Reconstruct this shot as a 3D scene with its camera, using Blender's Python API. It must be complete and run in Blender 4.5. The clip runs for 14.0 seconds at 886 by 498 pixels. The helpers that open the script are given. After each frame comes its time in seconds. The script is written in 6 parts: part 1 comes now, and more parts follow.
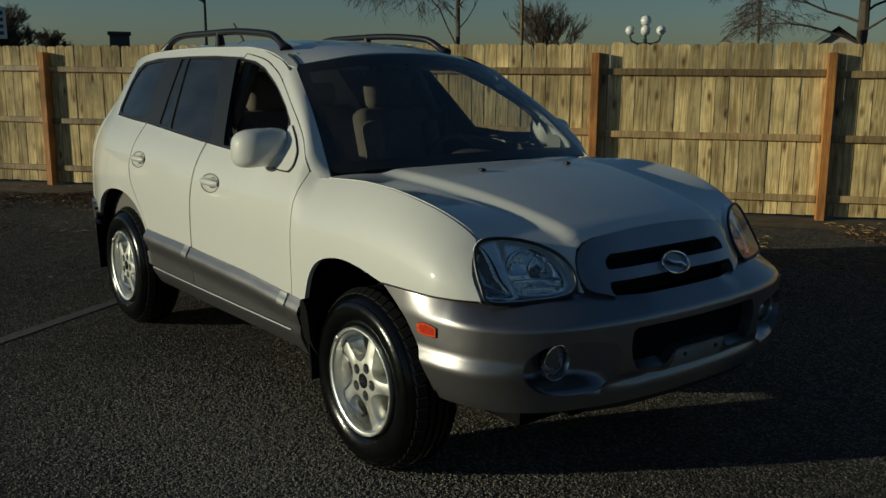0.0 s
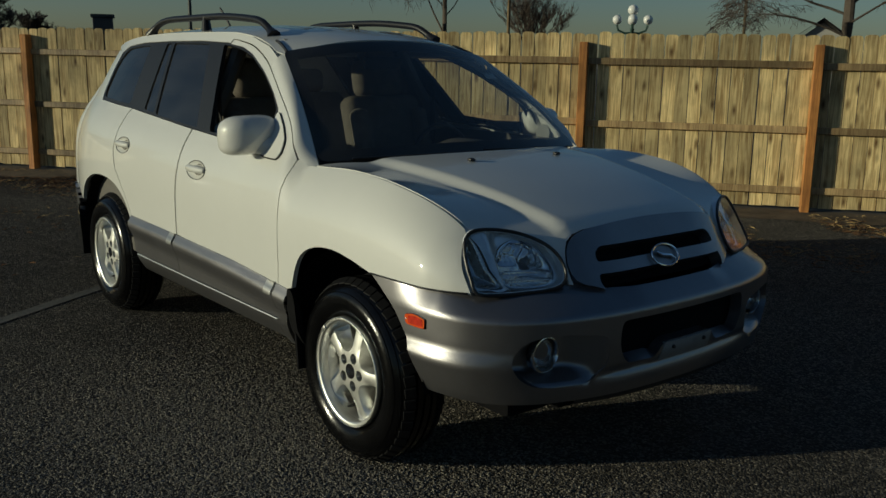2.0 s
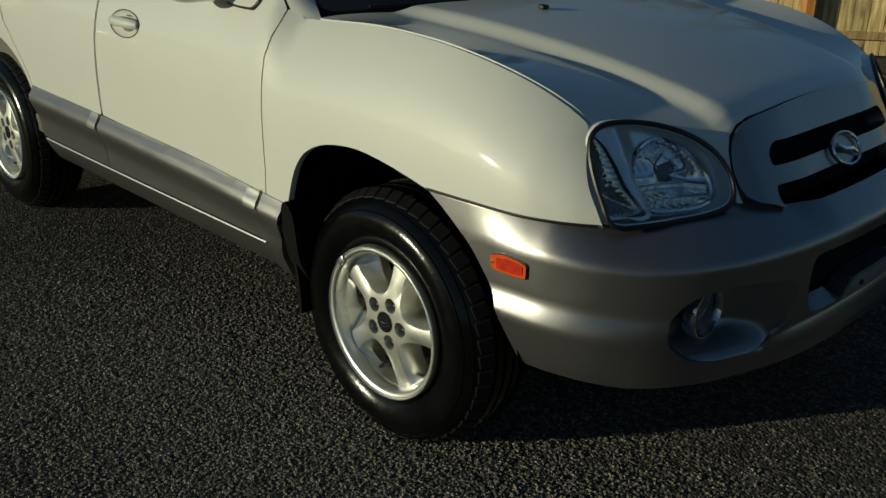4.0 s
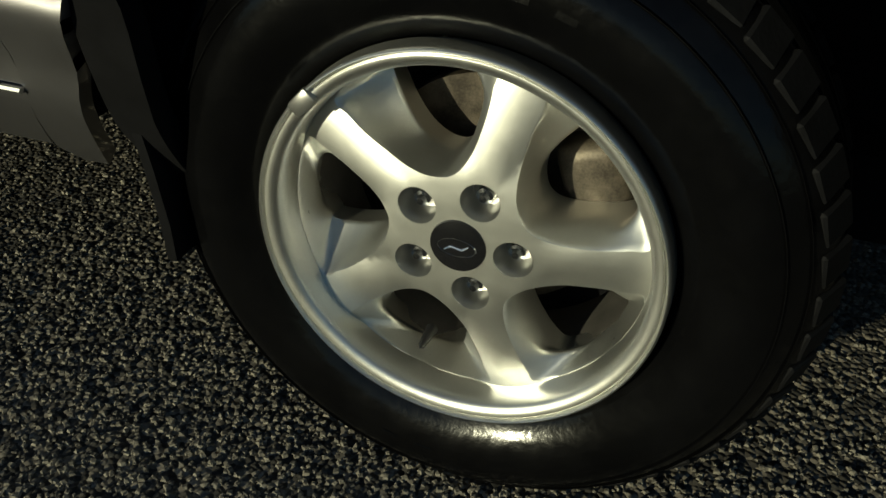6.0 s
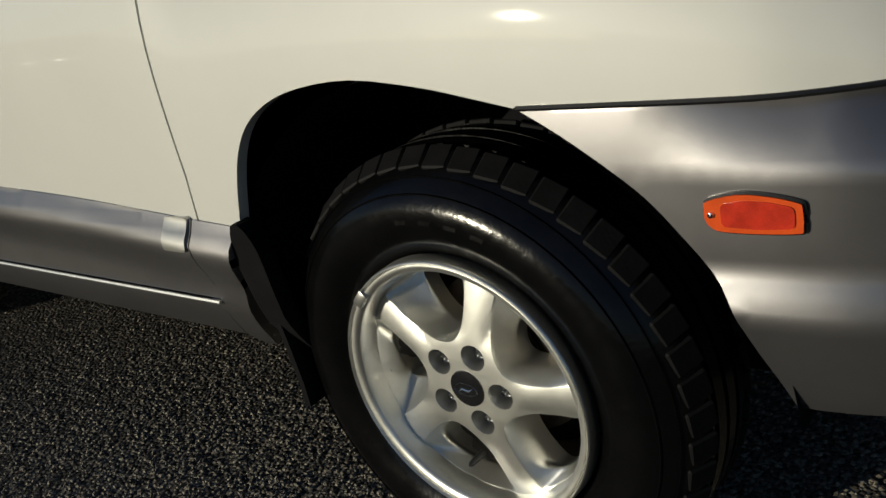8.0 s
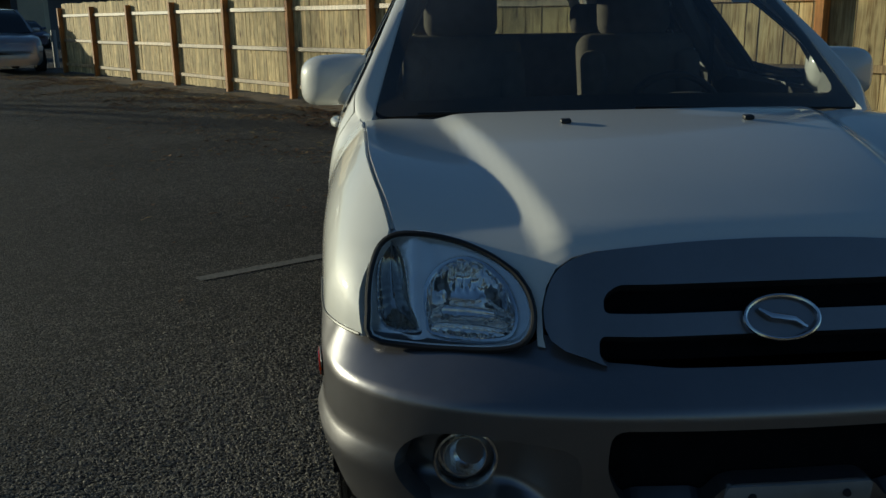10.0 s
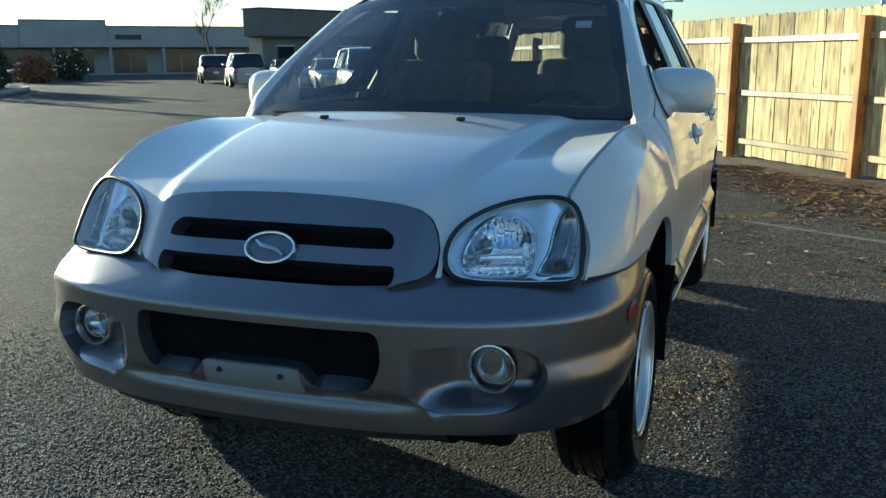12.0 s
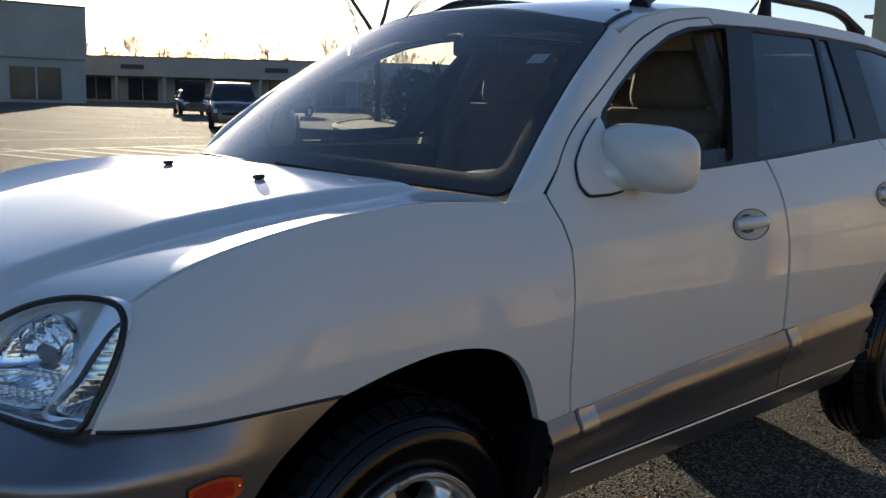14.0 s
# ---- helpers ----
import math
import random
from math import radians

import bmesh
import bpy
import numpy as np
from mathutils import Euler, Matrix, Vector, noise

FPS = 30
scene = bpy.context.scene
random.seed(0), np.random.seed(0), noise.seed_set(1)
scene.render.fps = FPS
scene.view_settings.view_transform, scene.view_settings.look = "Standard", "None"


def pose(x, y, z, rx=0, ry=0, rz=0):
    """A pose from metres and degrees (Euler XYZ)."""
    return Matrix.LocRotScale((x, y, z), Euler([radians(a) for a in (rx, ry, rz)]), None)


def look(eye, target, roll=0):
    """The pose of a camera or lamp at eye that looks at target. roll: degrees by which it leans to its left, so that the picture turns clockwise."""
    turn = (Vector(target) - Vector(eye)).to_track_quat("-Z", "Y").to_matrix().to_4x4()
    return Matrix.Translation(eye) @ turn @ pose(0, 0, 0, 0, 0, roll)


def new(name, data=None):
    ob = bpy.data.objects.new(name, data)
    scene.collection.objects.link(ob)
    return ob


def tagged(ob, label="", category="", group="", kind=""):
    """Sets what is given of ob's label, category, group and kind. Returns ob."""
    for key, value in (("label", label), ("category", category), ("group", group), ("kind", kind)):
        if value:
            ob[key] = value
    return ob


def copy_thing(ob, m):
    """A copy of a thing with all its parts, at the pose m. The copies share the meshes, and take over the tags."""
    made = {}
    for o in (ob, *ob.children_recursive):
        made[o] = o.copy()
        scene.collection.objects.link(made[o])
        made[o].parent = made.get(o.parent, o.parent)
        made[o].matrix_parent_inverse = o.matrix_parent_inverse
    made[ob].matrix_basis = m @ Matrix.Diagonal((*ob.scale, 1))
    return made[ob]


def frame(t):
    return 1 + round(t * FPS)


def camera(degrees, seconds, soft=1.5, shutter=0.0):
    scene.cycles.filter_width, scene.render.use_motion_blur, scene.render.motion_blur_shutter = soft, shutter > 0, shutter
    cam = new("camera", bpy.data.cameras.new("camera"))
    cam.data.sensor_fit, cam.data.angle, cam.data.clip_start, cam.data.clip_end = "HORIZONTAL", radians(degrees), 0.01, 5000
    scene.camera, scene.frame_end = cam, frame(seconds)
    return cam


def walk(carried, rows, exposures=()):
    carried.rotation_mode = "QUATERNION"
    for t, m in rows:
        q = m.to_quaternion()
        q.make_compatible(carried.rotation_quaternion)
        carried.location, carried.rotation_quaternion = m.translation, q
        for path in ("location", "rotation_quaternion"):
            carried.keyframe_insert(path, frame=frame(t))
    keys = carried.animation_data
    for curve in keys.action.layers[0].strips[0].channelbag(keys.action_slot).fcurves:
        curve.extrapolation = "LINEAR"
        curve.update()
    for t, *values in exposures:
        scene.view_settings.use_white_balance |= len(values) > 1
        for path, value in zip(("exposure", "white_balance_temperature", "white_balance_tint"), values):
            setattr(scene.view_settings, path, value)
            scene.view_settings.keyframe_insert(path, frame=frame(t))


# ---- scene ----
cam = camera(52.5, 14.0)

# brightness and tint of the film along the way
EXPOSURE = [(0, -0.65, 6050, 5), (2.2, -0.65, 6050, 5), (4.5, -0.57, 6250, 0), (5, -0.57, 6150, 0), (6.5, -0.45, 6300, 3), (7.5, -0.45, 6050, 11), (8, -0.47, 5950, 15), (10.3, 0.0, 5850, 5),
            (10.5, 0.22, 5800, 5), (11, 0.82, 5720, 1), (11.5, 1.48, 5700, 0), (12, 1.65, 5700, 1), (12.5, 1.85, 6050, 7), (13, 1.87, 6400, 11), (13.5, 1.56, 6450, 19), (14, 1.27, 6400, 20)]
PATH = [
    (0, (2.764, -2.628, 1.517), (1.222, -1.415, 1.131), 0.3),
    (0.5, (2.764, -2.624, 1.52), (1.232, -1.392, 1.153), 0.4),
    (1, (2.765, -2.626, 1.522), (1.235, -1.389, 1.157), 0.6),
    (1.5, (2.763, -2.633, 1.524), (1.234, -1.398, 1.158), 1.0),
    (2, (2.735, -2.626, 1.523), (1.219, -1.389, 1.11), 1.0),
    (2.2, (2.7, -2.629, 1.52), (1.194, -1.377, 1.116), 1.4),
    (4.3, (1.32, -2.072, 1.367), (0.067, -0.72, 0.591), 2.5),
    (4.5, (1.109, -1.941, 1.301), (-0.102, -0.546, 0.537), 3.7),
    (5, (0.672, -1.72, 1.19), (-0.415, -0.389, 0.167), 0.6),
    (5.3, (0.442, -1.645, 1.044), (-0.344, -0.160, -0.043), 3.4),
    (5.5, (0.323, -1.607, 0.966), (-0.334, -0.074, -0.139), 4.9),
    (6, (0.24, -1.541, 0.856), (-0.326, 0.012, -0.27), 1.4),
    (6.5, (0.238, -1.497, 0.826), (-0.33, 0.081, -0.264), -1.4),
    (7, (0.269, -1.518, 0.834), (-0.381, 0.058, -0.212), -4.1),
    (7.3, (0.340, -1.610, 0.862), (-0.429, 0.001, -0.036), -6.0),
    (7.5, (0.466, -1.629, 0.928), (-0.529, -0.105, 0.098), -10.1),
    (7.7, (0.599, -1.712, 0.985), (-0.483, -0.249, 0.155), -10.2),
    (8, (0.769, -1.686, 1.017), (-0.477, -0.297, 0.297), -12.0),
    (8.2, (0.876, -1.644, 1.008), (-0.55, -0.404, 0.353), -12.2),
    (10.3, (2.559, -0.458, 1.423), (0.609, -0.406, 0.982), -0.4),
    (10.5, (2.69, -0.243, 1.347), (0.724, -0.224, 0.983), -0.2),
    (11, (2.788, 0.254, 1.327), (0.84, 0.044, 0.922), 0.3),
    (11.5, (2.89, 0.752, 1.325), (0.995, 0.249, 0.932), -0.6),
    (12, (2.753, 1.196, 1.315), (0.916, 0.521, 0.903), -0.5),
    (12.5, (2.492, 1.594, 1.328), (0.689, 0.787, 1.017), -0.0),
    (13, (2.154, 1.893, 1.356), (0.49, 0.834, 1.022), 0.1),
    (13.5, (1.673, 2.058, 1.366), (0.142, 0.828, 0.99), 2.9),
    (14, (1.137, 2.167, 1.327), (-0.197, 0.714, 0.998), 1.6),
]
walk(cam, [(t, look(eye, target, roll)) for t, eye, target, roll in PATH], EXPOSURE)

# ---------------------------------------------------------------- sky and sun
world = bpy.data.worlds.new("sky")
scene.world = world
world.use_nodes = True
nt = world.node_tree
sky = nt.nodes.new("ShaderNodeTexSky")
sky.sky_type, sky.sun_disc = "NISHITA", False
SUN_TO = Vector((-.446, -.895, 0)).normalized()
ELEV = 9.0
sky.sun_elevation = radians(ELEV)
sky.sun_rotation = math.atan2(SUN_TO.x, SUN_TO.y)
sky.air_density, sky.dust_density, sky.ozone_density = 1.0, 0.5, 3.0
bg = nt.nodes["Background"]
nt.links.new(sky.outputs[0], bg.inputs[0])
bg.inputs[1].default_value = 0.076
sun = new("sun", bpy.data.lights.new("sun", "SUN"))
sun.data.energy, sun.data.angle, sun.data.color = 4.5, radians(0.6), (1.0, 0.90, 0.61)
sun.matrix_world = look(SUN_TO * 50 + Vector((0, 0, 50 * math.tan(radians(ELEV)))), (0, 0, 0))

# ---------------------------------------------------------------- materials
def material(name, color, rough=0.5, metal=0.0, vary=0.0, scale=8.0, bump=0.0, bump_scale=60.0, coat=0.0,
             spread=0.0, second=None, detail=6.0, coords="Object", stretch=(1, 1, 1), spec=0.5, island=0.0):
    """A principled surface whose colour and roughness vary at two scales, with fine relief."""
    m = bpy.data.materials.new(name)
    m.use_nodes = True
    n, l = m.node_tree.nodes, m.node_tree.links
    b = n["Principled BSDF"]
    b.inputs["Roughness"].default_value = rough
    b.inputs["Metallic"].default_value = metal
    b.inputs["Coat Weight"].default_value = coat
    b.inputs["Coat Roughness"].default_value = 0.04
    b.inputs["Specular IOR Level"].default_value = spec
    b.inputs["Base Color"].default_value = (*color, 1)
    tc = n.new("ShaderNodeTexCoord")
    mp = n.new("ShaderNodeMapping")
    mp.inputs["Scale"].default_value = stretch
    l.new(tc.outputs[coords], mp.inputs["Vector"])
    if vary or second:
        a = n.new("ShaderNodeTexNoise")
        a.inputs["Scale"].default_value, a.inputs["Detail"].default_value = scale, detail
        f = n.new("ShaderNodeTexNoise")
        f.inputs["Scale"].default_value, f.inputs["Detail"].default_value = scale * 9, 4
        l.new(mp.outputs[0], a.inputs["Vector"])
        l.new(mp.outputs[0], f.inputs["Vector"])
        mix = n.new("ShaderNodeMix")
        mix.data_type = "RGBA"
        lo = second or [c * (1 - vary) for c in color]
        hi = color if second else [min(1, c * (1 + vary)) for c in color]
        mix.inputs["A"].default_value, mix.inputs["B"].default_value = (*lo, 1), (*hi, 1)
        add = n.new("ShaderNodeMath")
        add.operation = "MULTIPLY_ADD"
        add.inputs[1].default_value, add.inputs[2].default_value = 0.35, -0.17
        l.new(f.outputs["Fac"], add.inputs[0])
        tot = n.new("ShaderNodeMath")
        tot.operation = "ADD"
        l.new(a.outputs["Fac"], tot.inputs[0])
        l.new(add.outputs[0], tot.inputs[1])
        ramp = n.new("ShaderNodeMapRange")
        ramp.inputs["From Min"].default_value, ramp.inputs["From Max"].default_value = 0.3, 0.7
        l.new(tot.outputs[0], ramp.inputs["Value"])
        l.new(ramp.outputs[0], mix.inputs["Factor"])
        out = mix.outputs["Result"]
        if island:
            oi = n.new("ShaderNodeObjectInfo")
            hsv = n.new("ShaderNodeHueSaturation")
            mr = n.new("ShaderNodeMapRange")
            mr.inputs["To Min"].default_value, mr.inputs["To Max"].default_value = 1 - island, 1 + island
            l.new(oi.outputs["Random"], mr.inputs["Value"])
            l.new(mr.outputs[0], hsv.inputs["Value"])
            l.new(out, hsv.inputs["Color"])
            out = hsv.outputs["Color"]
        l.new(out, b.inputs["Base Color"])
    if spread:
        r = n.new("ShaderNodeTexNoise")
        r.inputs["Scale"].default_value = scale * 2.3
        l.new(mp.outputs[0], r.inputs["Vector"])
        mr = n.new("ShaderNodeMapRange")
        mr.inputs["To Min"].default_value, mr.inputs["To Max"].default_value = max(0, rough - spread), min(1, rough + spread)
        l.new(r.outputs["Fac"], mr.inputs["Value"])
        l.new(mr.outputs[0], b.inputs["Roughness"])
    if bump:
        t = n.new("ShaderNodeTexNoise")
        t.inputs["Scale"].default_value, t.inputs["Detail"].default_value = bump_scale, 3
        l.new(mp.outputs[0], t.inputs["Vector"])
        bp = n.new("ShaderNodeBump")
        bp.inputs["Strength"].default_value, bp.inputs["Distance"].default_value = bump, 0.004
        l.new(t.outputs["Fac"], bp.inputs["Height"])
        l.new(bp.outputs[0], b.inputs["Normal"])
    return m


def glass(name, tint, gloss=1.0, rough=0.0, ior=1.5, dust=0.0):
    """A thin pane: clear tinted body with a mirror gloss that grows at grazing angles, and a film of dust."""
    m = bpy.data.materials.new(name)
    m.use_nodes = True
    n, l = m.node_tree.nodes, m.node_tree.links
    n.remove(n["Principled BSDF"])
    t, g, mix, fr = (n.new("ShaderNodeBsdfTransparent"), n.new("ShaderNodeBsdfGlossy"), n.new("ShaderNodeMixShader"), n.new("ShaderNodeFresnel"))
    fr.inputs["IOR"].default_value = ior
    t.inputs["Color"].default_value = (*tint, 1)
    g.inputs["Color"].default_value = (gloss, gloss, gloss, 1)
    g.inputs["Roughness"].default_value = rough
    l.new(fr.outputs[0], mix.inputs[0])
    body = t
    if dust:
        d, film, spots, amount = n.new("ShaderNodeBsdfDiffuse"), n.new("ShaderNodeMixShader"), n.new("ShaderNodeTexNoise"), n.new("ShaderNodeMapRange")
        d.inputs["Color"].default_value = (0.72, 0.70, 0.66, 1)
        spots.inputs["Scale"].default_value, spots.inputs["Detail"].default_value = 3.0, 8
        amount.inputs["From Min"].default_value, amount.inputs["From Max"].default_value = 0.3, 0.7
        amount.inputs["To Min"].default_value, amount.inputs["To Max"].default_value = dust * .6, dust * 1.4
        l.new(spots.outputs["Fac"], amount.inputs["Value"])
        l.new(amount.outputs[0], film.inputs[0])
        l.new(t.outputs[0], film.inputs[1])
        l.new(d.outputs[0], film.inputs[2])
        body = film
    l.new(body.outputs[0], mix.inputs[1])
    l.new(g.outputs[0], mix.inputs[2])
    l.new(mix.outputs[0], n["Material Output"].inputs["Surface"])
    return m


WHITE = material("white_paint", (0.645, 0.645, 0.615), 0.48, 0, vary=0.015, scale=3, coat=1.0, spread=0.05, spec=.35)
SILVER = material("silver_grey_paint", (0.225, 0.219, 0.229), 0.36, 0.85, vary=0.05, scale=5, coat=0.75, spread=0.04, bump=0.03, bump_scale=1500)
TURNLAMP = material("turn_lamp_reflector", (0.60, 0.58, 0.55), 0.10, 1.0, vary=0.1, scale=30, bump=0.3, bump_scale=60, stretch=(1, 1, .2))
ALLOY = material("alloy_paint", (0.80, 0.80, 0.77), 0.40, 1.0, vary=0.03, scale=30, spread=0.04, bump=0.06, bump_scale=1800, coat=0.08)
# Also used for the lug pockets, where its darker tone replaces their shade.
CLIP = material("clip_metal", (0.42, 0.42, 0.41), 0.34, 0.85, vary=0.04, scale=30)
CHROME = material("chrome", (0.75, 0.76, 0.78), 0.08, 1.0, vary=0.03, scale=20)
BLACK = material("black_plastic", (0.018, 0.018, 0.02), 0.55, 0, vary=0.25, scale=25, bump=0.15, bump_scale=500)
GLOSSBLACK = material("gloss_black", (0.012, 0.012, 0.014), 0.12, 0, vary=0.2, scale=10, coat=0.6)
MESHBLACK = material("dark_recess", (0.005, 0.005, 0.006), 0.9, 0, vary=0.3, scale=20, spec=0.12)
RUBBER = material("tyre_rubber", (0.003, 0.003, 0.0034), 0.19, 0, vary=0.35, scale=14, bump=0.12, bump_scale=90, spread=0.08, spec=0.33)
TREADRUBBER = material("tread_rubber", (0.005, 0.005, 0.006), 0.7, 0, vary=0.35, scale=30, bump=0.1, bump_scale=200, spec=0.2)
TRIM = material("window_trim", (0.008, 0.008, 0.009), 0.42, 0, vary=0.15, scale=15, bump=0.06, bump_scale=400)
GLASS = glass("clear_glass", (0.62, 0.66, 0.65))
SCREENGLASS = glass("windscreen_glass", (0.60, 0.64, 0.63), ior=1.55, dust=0.05)
DARKGLASS = glass("privacy_glass", (0.045, 0.052, 0.056), ior=1.55, dust=0.03)
REDAMBER = material("amber_reflector", (0.50, 0.032, 0.012), 0.22, 0, vary=0.2, scale=60, coat=0.9, bump=0.1, bump_scale=220)
LENS = glass("lamp_lens", (0.96, 0.97, 0.98), ior=1.28)
AMBER = material("amber_lens", (0.66, 0.085, 0.012), 0.2, 0, vary=0.08, scale=60, coat=0.9, bump=0.12, bump_scale=220)
REDLENS = material("red_lens", (0.42, 0.012, 0.012), 0.15, 0, vary=0.2, scale=60, coat=0.8)
REFLECTOR = material("lamp_reflector", (0.90, 0.91, 0.92), 0.05, 1.0, vary=0.04, scale=40, bump=0.3, bump_scale=90, stretch=(1, 1, .3))
FOGCUP = material("fog_lamp_cup", (0.66, 0.67, 0.68), 0.10, 1.0, vary=0.15, scale=40, bump=0.6, bump_scale=120, stretch=(1, 1, .25))
LAMPHOUSE = material("lamp_housing", (0.88, 0.89, 0.91), 0.22, 0.2, vary=0.05, scale=30, bump=0.5, bump_scale=45, stretch=(1, 1, .12))
BEZEL = material("lamp_bezel", (0.95, 0.95, 0.94), 0.20, 0.65, vary=0.05, scale=30, coat=0.5)
RAILBLACK = material("rail_black", (0.010, 0.010, 0.012), 0.38, 0, vary=0.2, scale=20, bump=0.1, bump_scale=500, spec=.35)
DARKBARREL = material("dark_barrel", (0.055, 0.05, 0.045), 0.75, 0, vary=0.3, scale=30, bump=0.1, bump_scale=200)
ROTOR = material("brake_iron", (0.15, 0.125, 0.095), 0.5, 0.5, vary=0.25, scale=40, second=(0.04, 0.032, 0.024), bump=0.1, bump_scale=300)
SEATCLOTH = material("seat_cloth", (0.13, 0.112, 0.09), 0.9, 0, vary=0.15, scale=20, bump=0.3, bump_scale=500)
CABIN = material("cabin_plastic", (0.10, 0.092, 0.082), 0.65, 0, vary=0.12, scale=12, bump=0.12, bump_scale=500)
HEADLINER = material("headliner_cloth", (0.28, 0.265, 0.24), 0.95, 0, vary=0.08, scale=10, bump=0.2, bump_scale=600)
PLATEGREY = material("plate_plastic", (0.26, 0.26, 0.26), 0.5, 0, vary=0.1, scale=20, bump=0.08)


# ---------------------------------------------------------------- building tools
def thing(name, label, category, group="", kind=""):
    return tagged(new(name), label, category, group, kind)


def finish(ob, mat, parent=None, label="", smooth=True):
    ob.data.materials.append(mat)
    if smooth:
        ob.data.polygons.foreach_set("use_smooth", [True] * len(ob.data.polygons))
    if parent:
        ob.parent = parent
    if label:
        ob["label"] = label
    return ob


def part(name, bm, mat, parent=None, label="", smooth=True, sharp=40):
    me = bpy.data.meshes.new(name)
    bmesh.ops.recalc_face_normals(bm, faces=bm.faces)
    bm.to_mesh(me)
    bm.free()
    ob = finish(new(name, me), mat, parent, label, smooth)
    if smooth:
        me.set_sharp_from_angle(angle=radians(sharp))
    return ob


def flip(bm, sgn):
    """Mirrors a bmesh to the other side of the car when sgn is -1."""
    if sgn < 0:
        for v in bm.verts:
            v.co.y = -v.co.y
        bmesh.ops.reverse_faces(bm, faces=bm.faces)
    return bm


def block(x0, x1, y0, y1, z0, z1, bevel=0.0, seg=2, bm=None):
    bm = bm or bmesh.new()
    made = bmesh.ops.create_cube(bm, size=1)["verts"]
    for v in made:
        v.co = Vector((x0 + (v.co.x + .5) * (x1 - x0), y0 + (v.co.y + .5) * (y1 - y0), z0 + (v.co.z + .5) * (z1 - z0)))
    if bevel:
        es = {e for v in made for e in v.link_edges}
        bmesh.ops.bevel(bm, geom=list(es), offset=bevel, segments=seg, affect="EDGES", profile=0.5)
    return bm


def tube(path, radius, sides=10, bm=None, closed=False, squash=1.0, up=(0, 0, 1)):
    """A pipe along points; radius is a number or one for each point."""
    bm = bm or bmesh.new()
    path = [Vector(p) for p in path]
    rings = []
    for i, p in enumerate(path):
        a, b = path[max(0, i - 1)], path[min(len(path) - 1, i + 1)]
        if closed:
            a, b = path[i - 1], path[(i + 1) % len(path)]
        d = (b - a).normalized()
        s = d.cross(Vector(up))
        s = s.normalized() if s.length > 1e-4 else d.orthogonal().normalized()
        u = s.cross(d)
        r = radius[i] if isinstance(radius, (list, tuple)) else radius
        rings.append([bm.verts.new(p + (s * math.cos(k) + u * math.sin(k) * squash) * r) for k in [2 * math.pi * j / sides for j in range(sides)]])
    n = len(rings)
    for i in range(n if closed else n - 1):
        for j in range(sides):
            bm.faces.new((rings[i][j], rings[i][(j + 1) % sides], rings[(i + 1) % n][(j + 1) % sides], rings[(i + 1) % n][j]))
    if not closed:
        bm.faces.new(rings[0][::-1])
        bm.faces.new(rings[-1])
    return bm


def lathe(profile, sides=64, bm=None, cap=False):
    """Turns (radius, y) pairs round the y axis."""
    bm = bm or bmesh.new()
    rings = [[bm.verts.new((r * math.cos(2 * math.pi * k / sides), y, r * math.sin(2 * math.pi * k / sides))) for k in range(sides)] for r, y in profile]
    for a, b in zip(rings, rings[1:]):
        for k in range(sides):
            bm.faces.new((a[k], a[(k + 1) % sides], b[(k + 1) % sides], b[k]))
    if cap:
        bm.faces.new(rings[0])
        bm.faces.new(rings[-1])
    return bm


def skin(rows, bm=None, closed=False):
    """A sheet through rows of points."""
    bm = bm or bmesh.new()
    vs = [[bm.verts.new(p) for p in row] for row in rows]
    for a, b in zip(vs, vs[1:]):
        n = len(a)
        for k in range(n if closed else n - 1):
            bm.faces.new((a[k], a[(k + 1) % n], b[(k + 1) % n], b[k]))
    return bm


def move(bm, m):
    bmesh.ops.transform(bm, matrix=m, verts=bm.verts)
    return bm


def curve(*pts):
    """A smooth line through (x, y) pairs in rising x, level beyond its ends' slopes."""
    xs, ys = [p[0] for p in pts], [p[1] for p in pts]
    d = [(b - a) / (q - p) for a, b, p, q in zip(ys, ys[1:], xs, xs[1:])]
    ts = [d[0]] + [0.0 if a * b <= 0 else 2 * a * b / (a + b) for a, b in zip(d, d[1:])] + [d[-1]]

    def at(x):
        if x <= xs[0]:
            return ys[0] + ts[0] * (x - xs[0])
        if x >= xs[-1]:
            return ys[-1] + ts[-1] * (x - xs[-1])
        i = max(k for k in range(len(xs) - 1) if xs[k] <= x)
        h = xs[i + 1] - xs[i]
        t = (x - xs[i]) / h
        return (ys[i] * (1 + 2 * t) * (1 - t) ** 2 + ts[i] * h * t * (1 - t) ** 2 + ys[i + 1] * t * t * (3 - 2 * t) + ts[i + 1] * h * t * t * (t - 1))
    return at


def ease(a, b, x):
    t = min(1.0, max(0.0, (x - a) / (b - a)))
    return t * t * (3 - 2 * t)


def rounded(poly, radius=0.03, steps=4):
    """A polygon with its corners rounded off."""
    out, n = [], len(poly)
    for i, p in enumerate(poly):
        p, a, b = Vector(p), Vector(poly[i - 1]), Vector(poly[(i + 1) % n])
        r = min(radius, (a - p).length * .45, (b - p).length * .45)
        s, e = p + (a - p).normalized() * r, p + (b - p).normalized() * r
        for k in range(steps + 1):
            t = k / steps
            out.append(tuple(s * (1 - t) ** 2 + p * 2 * t * (1 - t) + e * t * t))
    return out


